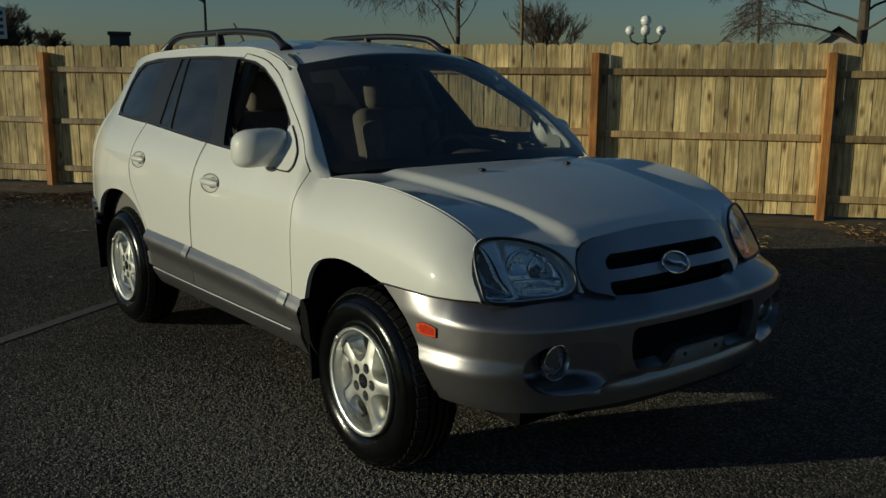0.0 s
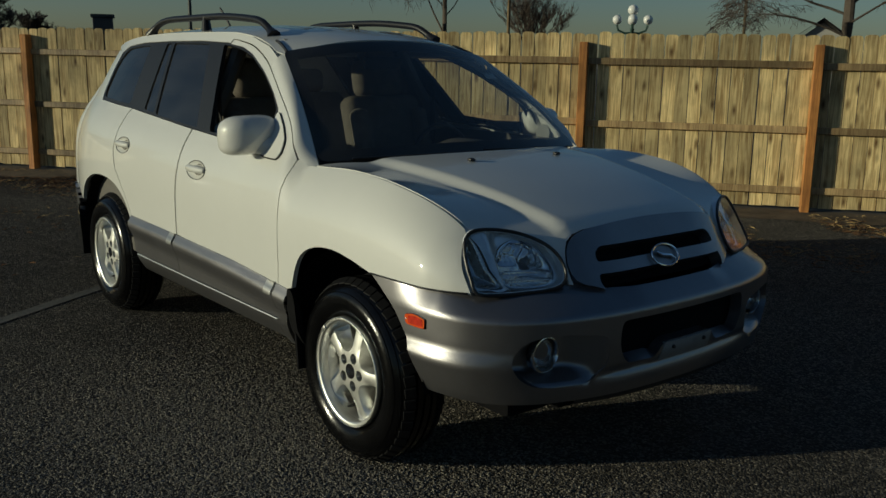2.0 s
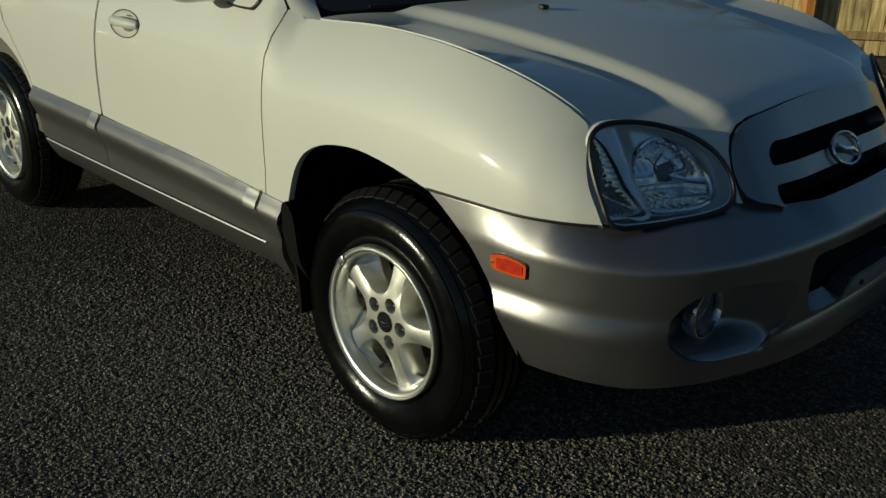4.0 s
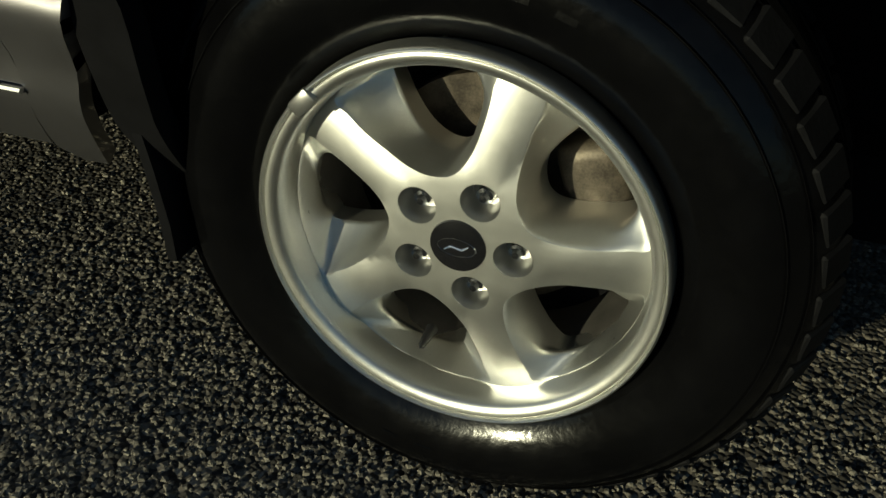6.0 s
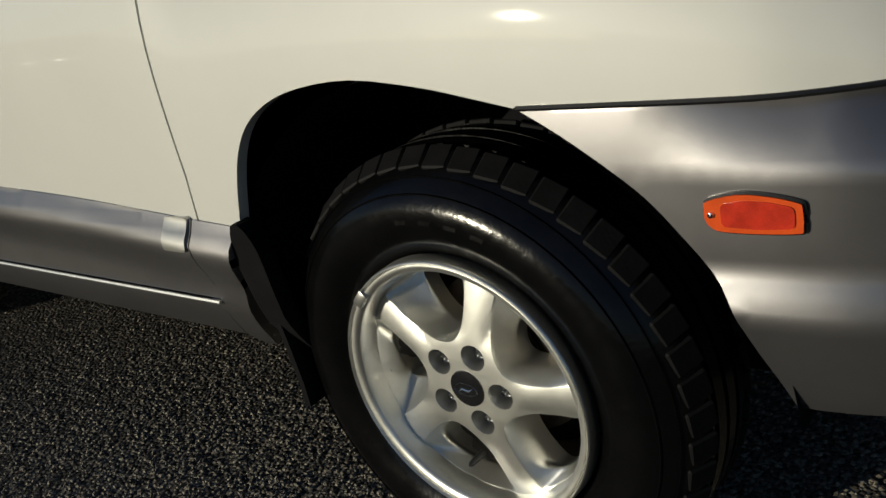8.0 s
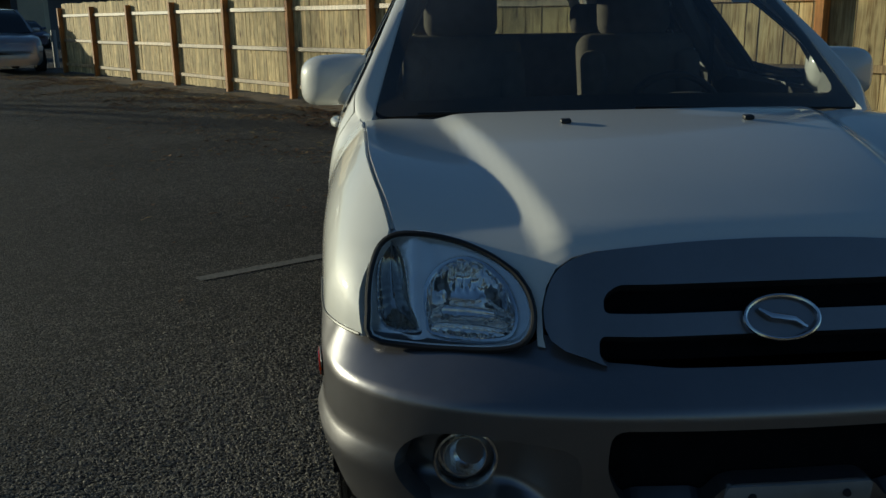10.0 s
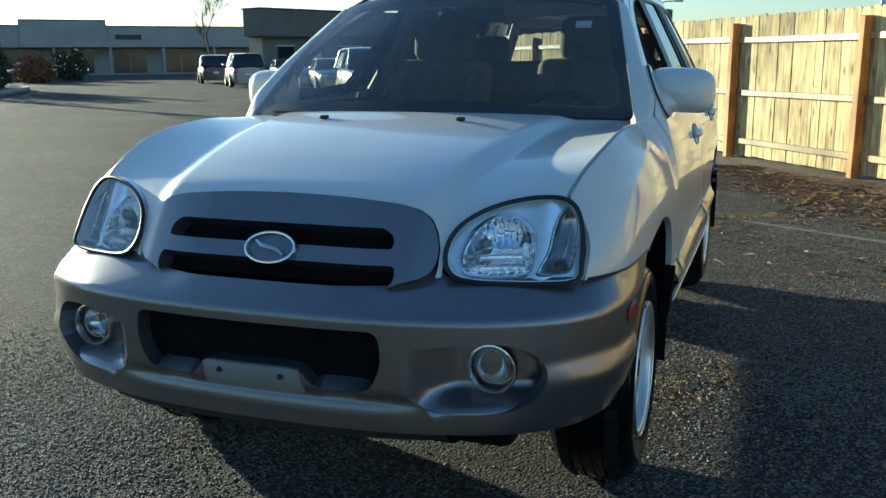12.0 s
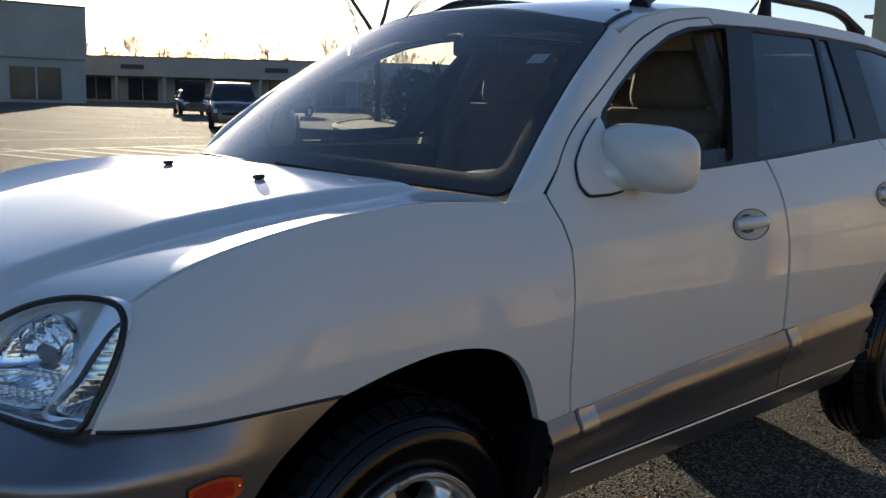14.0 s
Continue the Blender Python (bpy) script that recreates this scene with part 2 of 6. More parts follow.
def spline(pts, steps=6, closed=False):
    """Points of a smooth line through pts."""
    pts = [Vector(p) for p in pts]
    n = len(pts)
    out = []
    for i in range(n if closed else n - 1):
        g = (lambda k: pts[k % n]) if closed else (lambda k: pts[min(n - 1, max(0, k))])
        p0, p1, p2, p3 = g(i - 1), g(i), g(i + 1), g(i + 2)
        for k in range(steps):
            t = k / steps
            out.append(0.5 * (2 * p1 + (p2 - p0) * t + (2 * p0 - 5 * p1 + 4 * p2 - p3) * t * t + (3 * p1 - p0 - 3 * p2 + p3) * t ** 3))
    if not closed:
        out.append(pts[-1])
    return [tuple(p) for p in out]


def contains(poly, pts):
    x, y = pts[:, 0], pts[:, 1]
    ins = np.zeros(len(pts), bool)
    for (x0, y0), (x1, y1) in zip(poly, poly[1:] + poly[:1]):
        if y0 != y1:
            ins ^= ((y0 > y) != (y1 > y)) & (x < (x1 - x0) * (y - y0) / (y1 - y0) + x0)
    return ins


def panel(name, outer, fn, mat, parent, holes=(), step=0.035, thick=0.012, off=0.0, sgn=1, label="", out=None, add=None, fold=None):
    """A curved sheet: a flat outline with holes, filled with a fine net and laid onto the surface fn(u, v), with folded edges.
    out: a point inside, away from which it faces. add: relief over the surface at (u, v)."""
    from_in = Vector(out or (-1.3, 0, 0.75))
    verts, edges = [], []
    polys = [list(map(tuple, outer))] + [list(map(tuple, h)) for h in holes]
    for poly in polys:
        ring = []
        for a, b in zip(poly, poly[1:] + poly[:1]):
            k = max(1, int(math.dist(a, b) / step + 0.5))
            ring += [(a[0] + (b[0] - a[0]) * i / k, a[1] + (b[1] - a[1]) * i / k) for i in range(k)]
        base = len(verts)
        verts += ring
        edges += [(base + i, base + (i + 1) % len(ring)) for i in range(len(ring))]
    us, vs = [p[0] for p in polys[0]], [p[1] for p in polys[0]]
    grid = np.array([(u + (step * .5 if j % 2 else 0), v) for j, v in enumerate(np.arange(min(vs) + step * .5, max(vs), step)) for u in np.arange(min(us) + step * .3, max(us), step)])
    if len(grid):
        keep = contains(polys[0], grid)
        for h in polys[1:]:
            keep &= ~contains(h, grid)
        ring = np.array(verts)
        grid = grid[keep]
        if len(grid):
            far = np.array([np.min((ring[:, 0] - g[0]) ** 2 + (ring[:, 1] - g[1]) ** 2) for g in grid])
            verts += [tuple(g) for g in grid[far > (step * .45) ** 2]]
    from mathutils import geometry
    v2, _, tris, *_ = geometry.delaunay_2d_cdt([Vector(v) for v in verts], edges, [], 0, 1e-5)
    mid = np.array([[sum(v2[i][k] for i in t) / 3 for k in (0, 1)] for t in tris])
    keep = contains(polys[0], mid)
    for h in polys[1:]:
        keep &= ~contains(h, mid)
    tris = [list(t) for t, k in zip(tris, keep) if k]
    pos, nor = [], []
    for q in v2:
        u, v = q
        p = Vector(fn(u, v))
        n = (Vector(fn(u + 2e-3, v)) - Vector(fn(u - 2e-3, v))).cross(Vector(fn(u, v + 2e-3)) - Vector(fn(u, v - 2e-3)))
        n = n.normalized() if n.length > 1e-12 else Vector((0, 0, 1))
        if n.dot(p - from_in) < 0:
            n = -n
        pos.append(p)
        nor.append(n)
    if add:
        flat, pos = pos, [p + n * add(*q) for p, n, q in zip(pos, nor, v2)]
    pos = [p + n * off for p, n in zip(pos, nor)]
    if add:
        acc = [Vector() for _ in pos]
        for t in tris:
            a, b, c = (pos[i] for i in t)
            f = (b - a).cross(c - a)
            f = -f if f.dot(nor[t[0]]) < 0 else f
            for i in t:
                acc[i] += f
        nor = [a.normalized() if a.length > 0 else n for a, n in zip(acc, nor)]
    for t in tris:
        if (pos[t[1]] - pos[t[0]]).cross(pos[t[2]] - pos[t[0]]).dot(nor[t[0]]) < 0:
            t.reverse()
    count = {}
    for t in tris:
        for a, b in ((t[0], t[1]), (t[1], t[2]), (t[2], t[0])):
            count.setdefault(frozenset((a, b)), []).append((a, b))
    faces, vnor = [tuple(t) for t in tris], {}
    low = {}
    sides = []
    if thick:
        for c in count.values():
            if len(c) == 1:
                a, b = c[0]
                for i in (a, b):
                    if i not in low:
                        low[i] = len(pos)
                        pos.append(pos[i] + (Vector(fold) if fold else -nor[i]) * thick)
                sides.append((b, a, low[a], low[b]))
    if sgn < 0:
        pos = [Vector((p.x, -p.y, p.z)) for p in pos]
        nor = [Vector((n.x, -n.y, n.z)) for n in nor]
        faces, sides = [f[::-1] for f in faces], [f[::-1] for f in sides]
    me = bpy.data.meshes.new(name)
    me.from_pydata(pos, [], faces + sides)
    me.validate()
    loops = []
    for f in me.polygons:
        loops += [nor[i] for i in f.vertices] if len(f.vertices) == 3 else [f.normal.copy()] * len(f.vertices)
    ob = finish(new(name, me), mat, parent, label)
    me.normals_split_custom_set([tuple(n) for n in loops])
    return ob


# ---------------------------------------------------------------- ground
def asphalt_material():
    m = bpy.data.materials.new("asphalt")
    m.use_nodes = True
    n, l = m.node_tree.nodes, m.node_tree.links
    b = n["Principled BSDF"]
    b.inputs["Roughness"].default_value = 0.9
    b.inputs["Diffuse Roughness"].default_value = 1.0
    b.inputs["Specular IOR Level"].default_value = 0.15
    tc = n.new("ShaderNodeTexCoord")
    vor = n.new("ShaderNodeTexVoronoi")
    vor.inputs["Scale"].default_value = 105
    big = n.new("ShaderNodeTexNoise")
    big.inputs["Scale"].default_value, big.inputs["Detail"].default_value = 0.35, 8
    mid = n.new("ShaderNodeTexNoise")
    mid.inputs["Scale"].default_value, mid.inputs["Detail"].default_value = 7, 5
    for t in (vor, big, mid):
        l.new(tc.outputs["Object"], t.inputs["Vector"])
    grey = n.new("ShaderNodeSeparateColor")
    l.new(vor.outputs["Color"], grey.inputs[0])
    ramp = n.new("ShaderNodeValToRGB")
    e = ramp.color_ramp.elements
    e[0].position, e[0].color = 0.15, (0.043, 0.042, 0.041, 1)
    e[1].position, e[1].color = 1.0, (0.285, 0.26, 0.225, 1)
    k = e.new(0.62)
    k.color = (0.092, 0.087, 0.08, 1)
    l.new(grey.outputs[0], ramp.inputs[0])
    tone = n.new("ShaderNodeMix")
    tone.data_type, tone.blend_type = "RGBA", "MULTIPLY"
    tone.inputs["Factor"].default_value = 1
    wash = n.new("ShaderNodeValToRGB")
    w = wash.color_ramp.elements
    w[0].position, w[0].color = 0.32, (0.62, 0.61, 0.60, 1)
    w[1].position, w[1].color = 0.68, (1.25, 1.20, 1.12, 1)
    add = n.new("ShaderNodeMath")
    add.operation = "MULTIPLY_ADD"
    add.inputs[1].default_value, add.inputs[2].default_value = 0.4, -0.2
    tot = n.new("ShaderNodeMath")
    l.new(mid.outputs["Fac"], add.inputs[0])
    l.new(add.outputs[0], tot.inputs[0])
    l.new(big.outputs["Fac"], tot.inputs[1])
    l.new(tot.outputs[0], wash.inputs[0])
    l.new(ramp.outputs[0], tone.inputs["A"])
    l.new(wash.outputs[0], tone.inputs["B"])
    l.new(tone.outputs["Result"], b.inputs["Base Color"])
    bp = n.new("ShaderNodeBump")
    bp.inputs["Strength"].default_value, bp.inputs["Distance"].default_value = 1.0, 0.014
    inv = n.new("ShaderNodeMath")
    inv.operation = "SUBTRACT"
    inv.inputs[0].default_value = 1
    l.new(vor.outputs["Distance"], inv.inputs[1])
    l.new(inv.outputs[0], bp.inputs["Height"])
    l.new(bp.outputs[0], b.inputs["Normal"])
    return m


ASPHALT = asphalt_material()
STONE = material("aggregate_stone", (.30, .27, .215), .75, vary=.6, scale=60, second=(.035, .032, .03), bump=.2, bump_scale=300)
DIRT = material("dirt", (.13, .095, .06), .95, vary=.4, scale=5, second=(.05, .036, .024), bump=.8, bump_scale=70)
STRAW = material("dry_grass", (.42, .29, .12), .85, vary=.35, scale=30)
LITTER = material("leaf_litter", (.17, .085, .035), .9, vary=.5, scale=12)
TAR = material("crack_filler", (.012, .012, .013), .7, vary=.3, scale=30, bump=.4, bump_scale=120)
LINEPAINT = material("road_paint", (.55, .54, .48), .8, vary=.3, scale=25, second=(.16, .155, .14), bump=.3, bump_scale=160)
WORNPAINT = material("worn_road_paint", (.13, .125, .112), .85, vary=.3, scale=40, second=(.06, .058, .055), bump=.4, bump_scale=160)
CONCRETE = material("kerb_concrete", (.33, .31, .27), .9, vary=.2, scale=9, bump=.3, bump_scale=90)

tagged(part("ground", block(-400, 400, -400, 400, -.5, 0), ASPHALT, None, smooth=False), "worn grey asphalt car park with cracks", "ground", kind="structure")


def scatter(name, label, category, mat, spots, shape, kind="stuff"):
    """Many small pieces in one mesh: spots are (x, y, z, size, turn), shape gives a piece's points and faces."""
    pts, faces = shape
    pts = np.array(pts, float)
    vs, fs = [], []
    for i, (x, y, z, s, a) in enumerate(spots):
        c, d = math.cos(a), math.sin(a)
        j = np.random.uniform(.7, 1.3, pts.shape)
        q = pts * j * s
        vs.append(np.stack([x + q[:, 0] * c - q[:, 1] * d, y + q[:, 0] * d + q[:, 1] * c, z + q[:, 2]], 1))
        fs += [tuple(k + i * len(pts) for k in f) for f in faces]
    me = bpy.data.meshes.new(name)
    me.from_pydata(np.concatenate(vs).tolist(), [], fs)
    return tagged(finish(new(name, me), mat, None, "", False), label, category, kind=kind)


PEBBLE = ([(-.5, -.5, -.1), (.5, -.5, -.1), (.5, .5, -.1), (-.5, .5, -.1), (-.3, -.3, .38), (.3, -.25, .34), (.25, .3, .40), (-.3, .25, .33)],
          [(4, 5, 6, 7), (0, 1, 5, 4), (1, 2, 6, 5), (2, 3, 7, 6), (3, 0, 4, 7)])
n = 34000
xs, ys = np.clip(np.random.normal(-.2, .85, n), -3.2, 3), np.clip(np.random.normal(-1.15, .5, n), -3, .3)
scatter("road_stone", "coarse stones standing proud of the worn asphalt", "stones", STONE, zip(xs, ys, np.zeros(n), np.random.uniform(.0035, .0095, n), np.random.uniform(0, 6.28, n)), PEBBLE)
n = 9000
xs, ys = np.random.normal(-1.0, .8, n), np.random.normal(1.3, .7, n)
scatter("road_stone", "loose stones on worn asphalt beside the car", "stones", STONE, zip(xs, ys, np.zeros(n), np.random.uniform(.004, .011, n), np.random.uniform(0, 6.28, n)), PEBBLE)


def ribbon(name, label, mat, pts, width, z=.004, category="marking", rough=0.0, kind="structure"):
    """A flat strip laid along points of the ground."""
    rows = []
    pts = [Vector((*p, z)) for p in pts]
    for i, p in enumerate(pts):
        d = (pts[min(len(pts) - 1, i + 1)] - pts[max(0, i - 1)]).normalized()
        s = Vector((-d.y, d.x, 0))
        rows.append([p - s * width * (.5 + random.uniform(-rough, rough)), p + s * width * (.5 + random.uniform(-rough, rough))])
    return tagged(part(name, skin(rows), mat, None, smooth=False), label, category, kind=kind)


def wander(a, b, k, amount):
    a, b = Vector(a), Vector(b)
    s = Vector((-(b - a).y, (b - a).x)).normalized()
    out, v = [], 0.0
    for i in range(k + 1):
        v = v * .6 + random.uniform(-amount, amount)
        out.append(tuple(a.lerp(b, i / k) + s * v * (1 if 0 < i < k else 0)))
    return out


CRACKS = [((-.6, .75), (-1.25, 1.27)), ((-1.25, 1.27), (-1.75, 1.95)), ((-1.75, 1.95), (-2.9, 3.4)), ((-4.2, 1.4), (-2.4, 4.6)), ((-6.5, .5), (-3.4, 4.4))]
for a, b in CRACKS:
    ribbon("crack", "dark crack in the asphalt", TAR, wander(a, b, 22, .05), .030, .0035, "crack", .45)
ribbon("parking_line", "worn pale parking line on asphalt", WORNPAINT, wander((-2.55, -1.75), (-3.75, .2), 10, .0), .09, .004)
ribbon("parking_line", "worn pale parking line on asphalt", WORNPAINT, wander((-4.9, 1.0), (-3.3, 3.6), 10, .0), .09, .004)
for a, b in (((-12.6, -18.9), (-6.4, -18.5)), ((-12.4, -17.9), (-5.0, -13.0)), ((-6.4, -18.5), (-2.0, -16.4)), ((-16, -23.5), (-3, -21.5)), ((-9, -26), (-5, -36)), ((-5, -25), (-1, -35)), ((-1, -24), (3, -34))):
    ribbon("parking_line", "white painted car park line", LINEPAINT, wander(a, b, 12, .01), .13, .004)
for k in range(9):
    a = Vector((-12.2 + k * .85, -17.75 + k * .56))
    ribbon("parking_line", "white painted car park hatching", LINEPAINT, wander(a, (a.x + .55 + .1 * k, -18.6), 6, .01), .12, .0045)

# ---------------------------------------------------------------- fence
FENCE0, FENCE_D, SPAN = Vector((-2.131, 6.238, 0)), Vector((-.8118, -.5839, 0)), 2.374


def wood_material(name, light, dark, knots, island, rough):
    m = bpy.data.materials.new(name)
    m.use_nodes = True
    n, l = m.node_tree.nodes, m.node_tree.links
    b = n["Principled BSDF"]
    b.inputs["Roughness"].default_value = rough
    b.inputs["Diffuse Roughness"].default_value = 0.2
    tc, oi = n.new("ShaderNodeTexCoord"), n.new("ShaderNodeObjectInfo")
    off = n.new("ShaderNodeVectorMath")
    off.operation = "MULTIPLY_ADD"
    off.inputs[1].default_value = (31, 17, 47)
    l.new(oi.outputs["Random"], off.inputs[0])
    l.new(tc.outputs["Object"], off.inputs[2])
    mp = n.new("ShaderNodeMapping")
    mp.inputs["Scale"].default_value = (22, 22, 1.3)
    l.new(off.outputs[0], mp.inputs["Vector"])
    grain = n.new("ShaderNodeTexNoise")
    grain.inputs["Scale"].default_value, grain.inputs["Detail"].default_value, grain.inputs["Distortion"].default_value = 1.6, 7, 1.2
    l.new(mp.outputs[0], grain.inputs["Vector"])
    stain = n.new("ShaderNodeTexNoise")
    stain.inputs["Scale"].default_value, stain.inputs["Detail"].default_value = 3.2, 4
    l.new(off.outputs[0], stain.inputs["Vector"])
    mp2 = n.new("ShaderNodeMapping")
    mp2.inputs["Scale"].default_value = (8, 2, 3.0)
    l.new(off.outputs[0], mp2.inputs["Vector"])
    vor = n.new("ShaderNodeTexVoronoi")
    vor.inputs["Scale"].default_value = 1.0
    l.new(mp2.outputs[0], vor.inputs["Vector"])
    knot = n.new("ShaderNodeMapRange")
    knot.inputs["From Min"].default_value, knot.inputs["From Max"].default_value = 0.05, 0.25
    knot.inputs["To Min"].default_value, knot.inputs["To Max"].default_value = knots, 0.0
    l.new(vor.outputs["Distance"], knot.inputs["Value"])
    mix = n.new("ShaderNodeMix")
    mix.data_type = "RGBA"
    mix.inputs["A"].default_value, mix.inputs["B"].default_value = (*dark, 1), (*light, 1)
    mr = n.new("ShaderNodeMapRange")
    mr.inputs["From Min"].default_value, mr.inputs["From Max"].default_value = 0.34, 0.60
    l.new(grain.outputs["Fac"], mr.inputs["Value"])
    l.new(mr.outputs[0], mix.inputs["Factor"])
    m2 = n.new("ShaderNodeMix")
    m2.data_type = "RGBA"
    m2.inputs["B"].default_value = (dark[0] * .35, dark[1] * .28, dark[2] * .22, 1)
    l.new(mix.outputs["Result"], m2.inputs["A"])
    l.new(knot.outputs[0], m2.inputs["Factor"])
    hsv = n.new("ShaderNodeHueSaturation")
    v = n.new("ShaderNodeMapRange")
    v.inputs["To Min"].default_value, v.inputs["To Max"].default_value = 1 - island, 1 + island
    l.new(oi.outputs["Random"], v.inputs["Value"])
    sv = n.new("ShaderNodeMath")
    sv.operation = "MULTIPLY"
    st = n.new("ShaderNodeMapRange")
    st.inputs["From Min"].default_value, st.inputs["From Max"].default_value = 0.3, 0.7
    st.inputs["To Min"].default_value, st.inputs["To Max"].default_value = 0.62, 1.14
    l.new(stain.outputs["Fac"], st.inputs["Value"])
    l.new(v.outputs[0], sv.inputs[0])
    l.new(st.outputs[0], sv.inputs[1])
    l.new(sv.outputs[0], hsv.inputs["Value"])
    l.new(m2.outputs["Result"], hsv.inputs["Color"])
    l.new(hsv.outputs[0], b.inputs["Base Color"])
    bp = n.new("ShaderNodeBump")
    bp.inputs["Strength"].default_value, bp.inputs["Distance"].default_value = 0.5, 0.003
    l.new(grain.outputs["Fac"], bp.inputs["Height"])
    l.new(bp.outputs[0], b.inputs["Normal"])
    return m


BOARDWOOD = wood_material("fence_board_wood", (.80, .635, .315), (.40, .265, .105), 1.0, .26, .80)
RAILWOOD = wood_material("fence_rail_wood", (.50, .36, .18), (.27, .17, .08), .5, .40, .40)
POSTWOOD = wood_material("cedar_post_wood", (.62, .27, .065), (.38, .15, .04), .4, .10, .7)
turn = math.degrees(math.atan2(FENCE_D.y, FENCE_D.x))
fence = thing("wooden_fence", "tall fence of upright pine boards with cedar posts, standing on dirt", "fence")
fence.matrix_world = Matrix.Translation(FENCE0) @ pose(0, 0, 0, 0, 0, turn)
boards = []
for k in range(4):
    w, top = .1335 - .003 * (k % 2), 1.824 + .005 * k
    ear = .026
    b = bmesh.new()
    prof = [(0, .06), (w, .06), (w, top - ear * 1.2), (w - ear * .35, top - ear * .4), (w - ear * 1.3, top), (ear * 1.3, top), (ear * .35, top - ear * .4), (0, top - ear * 1.2)]
    a = [b.verts.new((x, 0, z)) for x, z in prof]
    c = [b.verts.new((x, -.018, z)) for x, z in prof]
    b.faces.new(a)
    b.faces.new(c[::-1])
    for i in range(8):
        b.faces.new((a[i - 1], a[i], c[i], c[i - 1]))
    bmesh.ops.recalc_face_normals(b, faces=b.faces)
    me = bpy.data.meshes.new("board")
    b.to_mesh(me)
    b.free()
    me.materials.append(BOARDWOOD)
    boards.append(me)
post_mesh = bpy.data.meshes.new("post")
b = block(-.044, .044, 0.002, .120, -.2, 1.738, .006, 1)
b.to_mesh(post_mesh)
b.free()
post_mesh.materials.append(POSTWOOD)
rail_mesh = bpy.data.meshes.new("rail")
b = block(.05, SPAN - .05, .002, .040, -.036, .036, .004, 1)
b.to_mesh(rail_mesh)
b.free()
rail_mesh.materials.append(RAILWOOD)
# the boards face the car park with their rails and posts
for k in range(-4, 12):
    p = new("post", post_mesh)
    p.parent = fence
    p.matrix_basis = pose(k * SPAN, 0, random.uniform(-.02, .01), 0, random.uniform(-.6, .6), 0)
    if k == 11:
        break
    for z in (.25, .875, 1.535):
        r = new("rail", rail_mesh)
        r.parent = fence
        r.matrix_basis = pose(k * SPAN, 0, z + random.uniform(-.012, .012), 0, random.uniform(-.25, .25), 0)
    for i in range(17):
        o = new("board", random.choice(boards))
        o.parent = fence
        o.matrix_basis = pose(k * SPAN + .002 + i * SPAN / 17 + random.uniform(-.003, .003), random.uniform(-.011, 0), random.uniform(-.007, .007), 0, random.uniform(-.25, .25), random.uniform(-1.6, 1.6))

# dirt, litter and straw along the fence
FN = Vector((.5839, -.8118, 0))
rows = []
for i in range(152):
    u = -10 + i * .25
    w0 = .55 + .35 * noise.noise(Vector((u * .35, 3, 0))) + .25 * noise.noise(Vector((u * 1.6, 8, 0)))
    rows.append([FENCE0 + FENCE_D * u + FN * d + Vector((0, 0, h)) for d, h in ((-.6, .03), (.0, .03), (w0 * .5, .02), (w0, .003))])
tagged(part("dirt_verge", skin(rows), DIRT), "brown dirt along the foot of the fence", "dirt", kind="structure")
LEAF = ([(-.5, 0, 0), (0, -.22, .06), (.5, 0, .02), (0, .22, .10)], [(0, 1, 2, 3)])
BLADE = ([(-.5, -.012, 0), (-.5, .012, 0), (.1, .010, .16), (.1, -.010, .16), (.5, 0, .10)], [(0, 1, 2, 3), (3, 2, 4)])


def along(n, near, far, clump):
    out = []
    while len(out) < n:
        u, d = random.uniform(-8, 27), abs(random.gauss(0, 1)) * (far - near) + near
        if noise.noise(Vector((u * clump, d * clump * 1.5, 1))) > .02:
            p = FENCE0 + FENCE_D * u + FN * d
            out.append((p.x, p.y, .012 if d < .5 else .004, random.uniform(.03, .09), random.uniform(0, 6.28)))
    return out


scatter("leaf_litter", "brown leaf litter strewn before the fence", "litter", LITTER, along(15000, .05, 1.8, .7), LEAF)
scatter("dry_grass", "dry straw strewn over dirt and asphalt", "grass", STRAW, [(x, y, z, s * 1.3, a) for x, y, z, s, a in along(8000, .1, 1.5, .8)], BLADE)
tuft = [(random.gauss(cx, r * 1.3), random.gauss(cy, r * .7), .002, random.uniform(.02, .05), random.uniform(0, 6.28)) for cx, cy, r, k in ((-.75, .85, .10, 260), (-1.05, 1.08, .08, 160), (-2.35, .75, .12, 120), (-2.9, 1.3, .25, 160), (-4.3, 2.2, .5, 260), (-4.4, 3.6, .5, 300), (-3.2, 2.3, .3, 90)) for _ in range(k)]
scatter("dry_grass", "dry straw tufts growing from an asphalt crack", "grass", STRAW, tuft, BLADE)
patch = [(random.gauss(cx, rx), random.gauss(cy, ry), .004, random.uniform(.03, .08), random.uniform(0, 6.28)) for cx, cy, rx, ry, k in ((-7.6, 1.3, .45, .25, 700), (-6.2, 1.65, .35, .25, 600), (-8.3, .5, .4, .25, 400), (-5.4, 2.5, .5, .3, 500), (-6.6, 2.7, .6, .35, 700), (-4.8, 3.1, .4, .3, 500), (-7.6, 3.2, .5, .3, 500), (-3.6, 4.0, .5, .3, 500)) for _ in range(k)]
scatter("leaf_litter", "brown leaf litter in drifts on asphalt", "litter", LITTER, patch, LEAF)
crack = [(random.uniform(-5.3, -4.9), .7 + .75 * i / 420 + random.gauss(0, .03), .002, random.uniform(.025, .06), random.uniform(0, 6.28)) for i in range(420)]
scatter("dry_grass", "dry grass growing along an asphalt crack", "grass", STRAW, crack, BLADE)


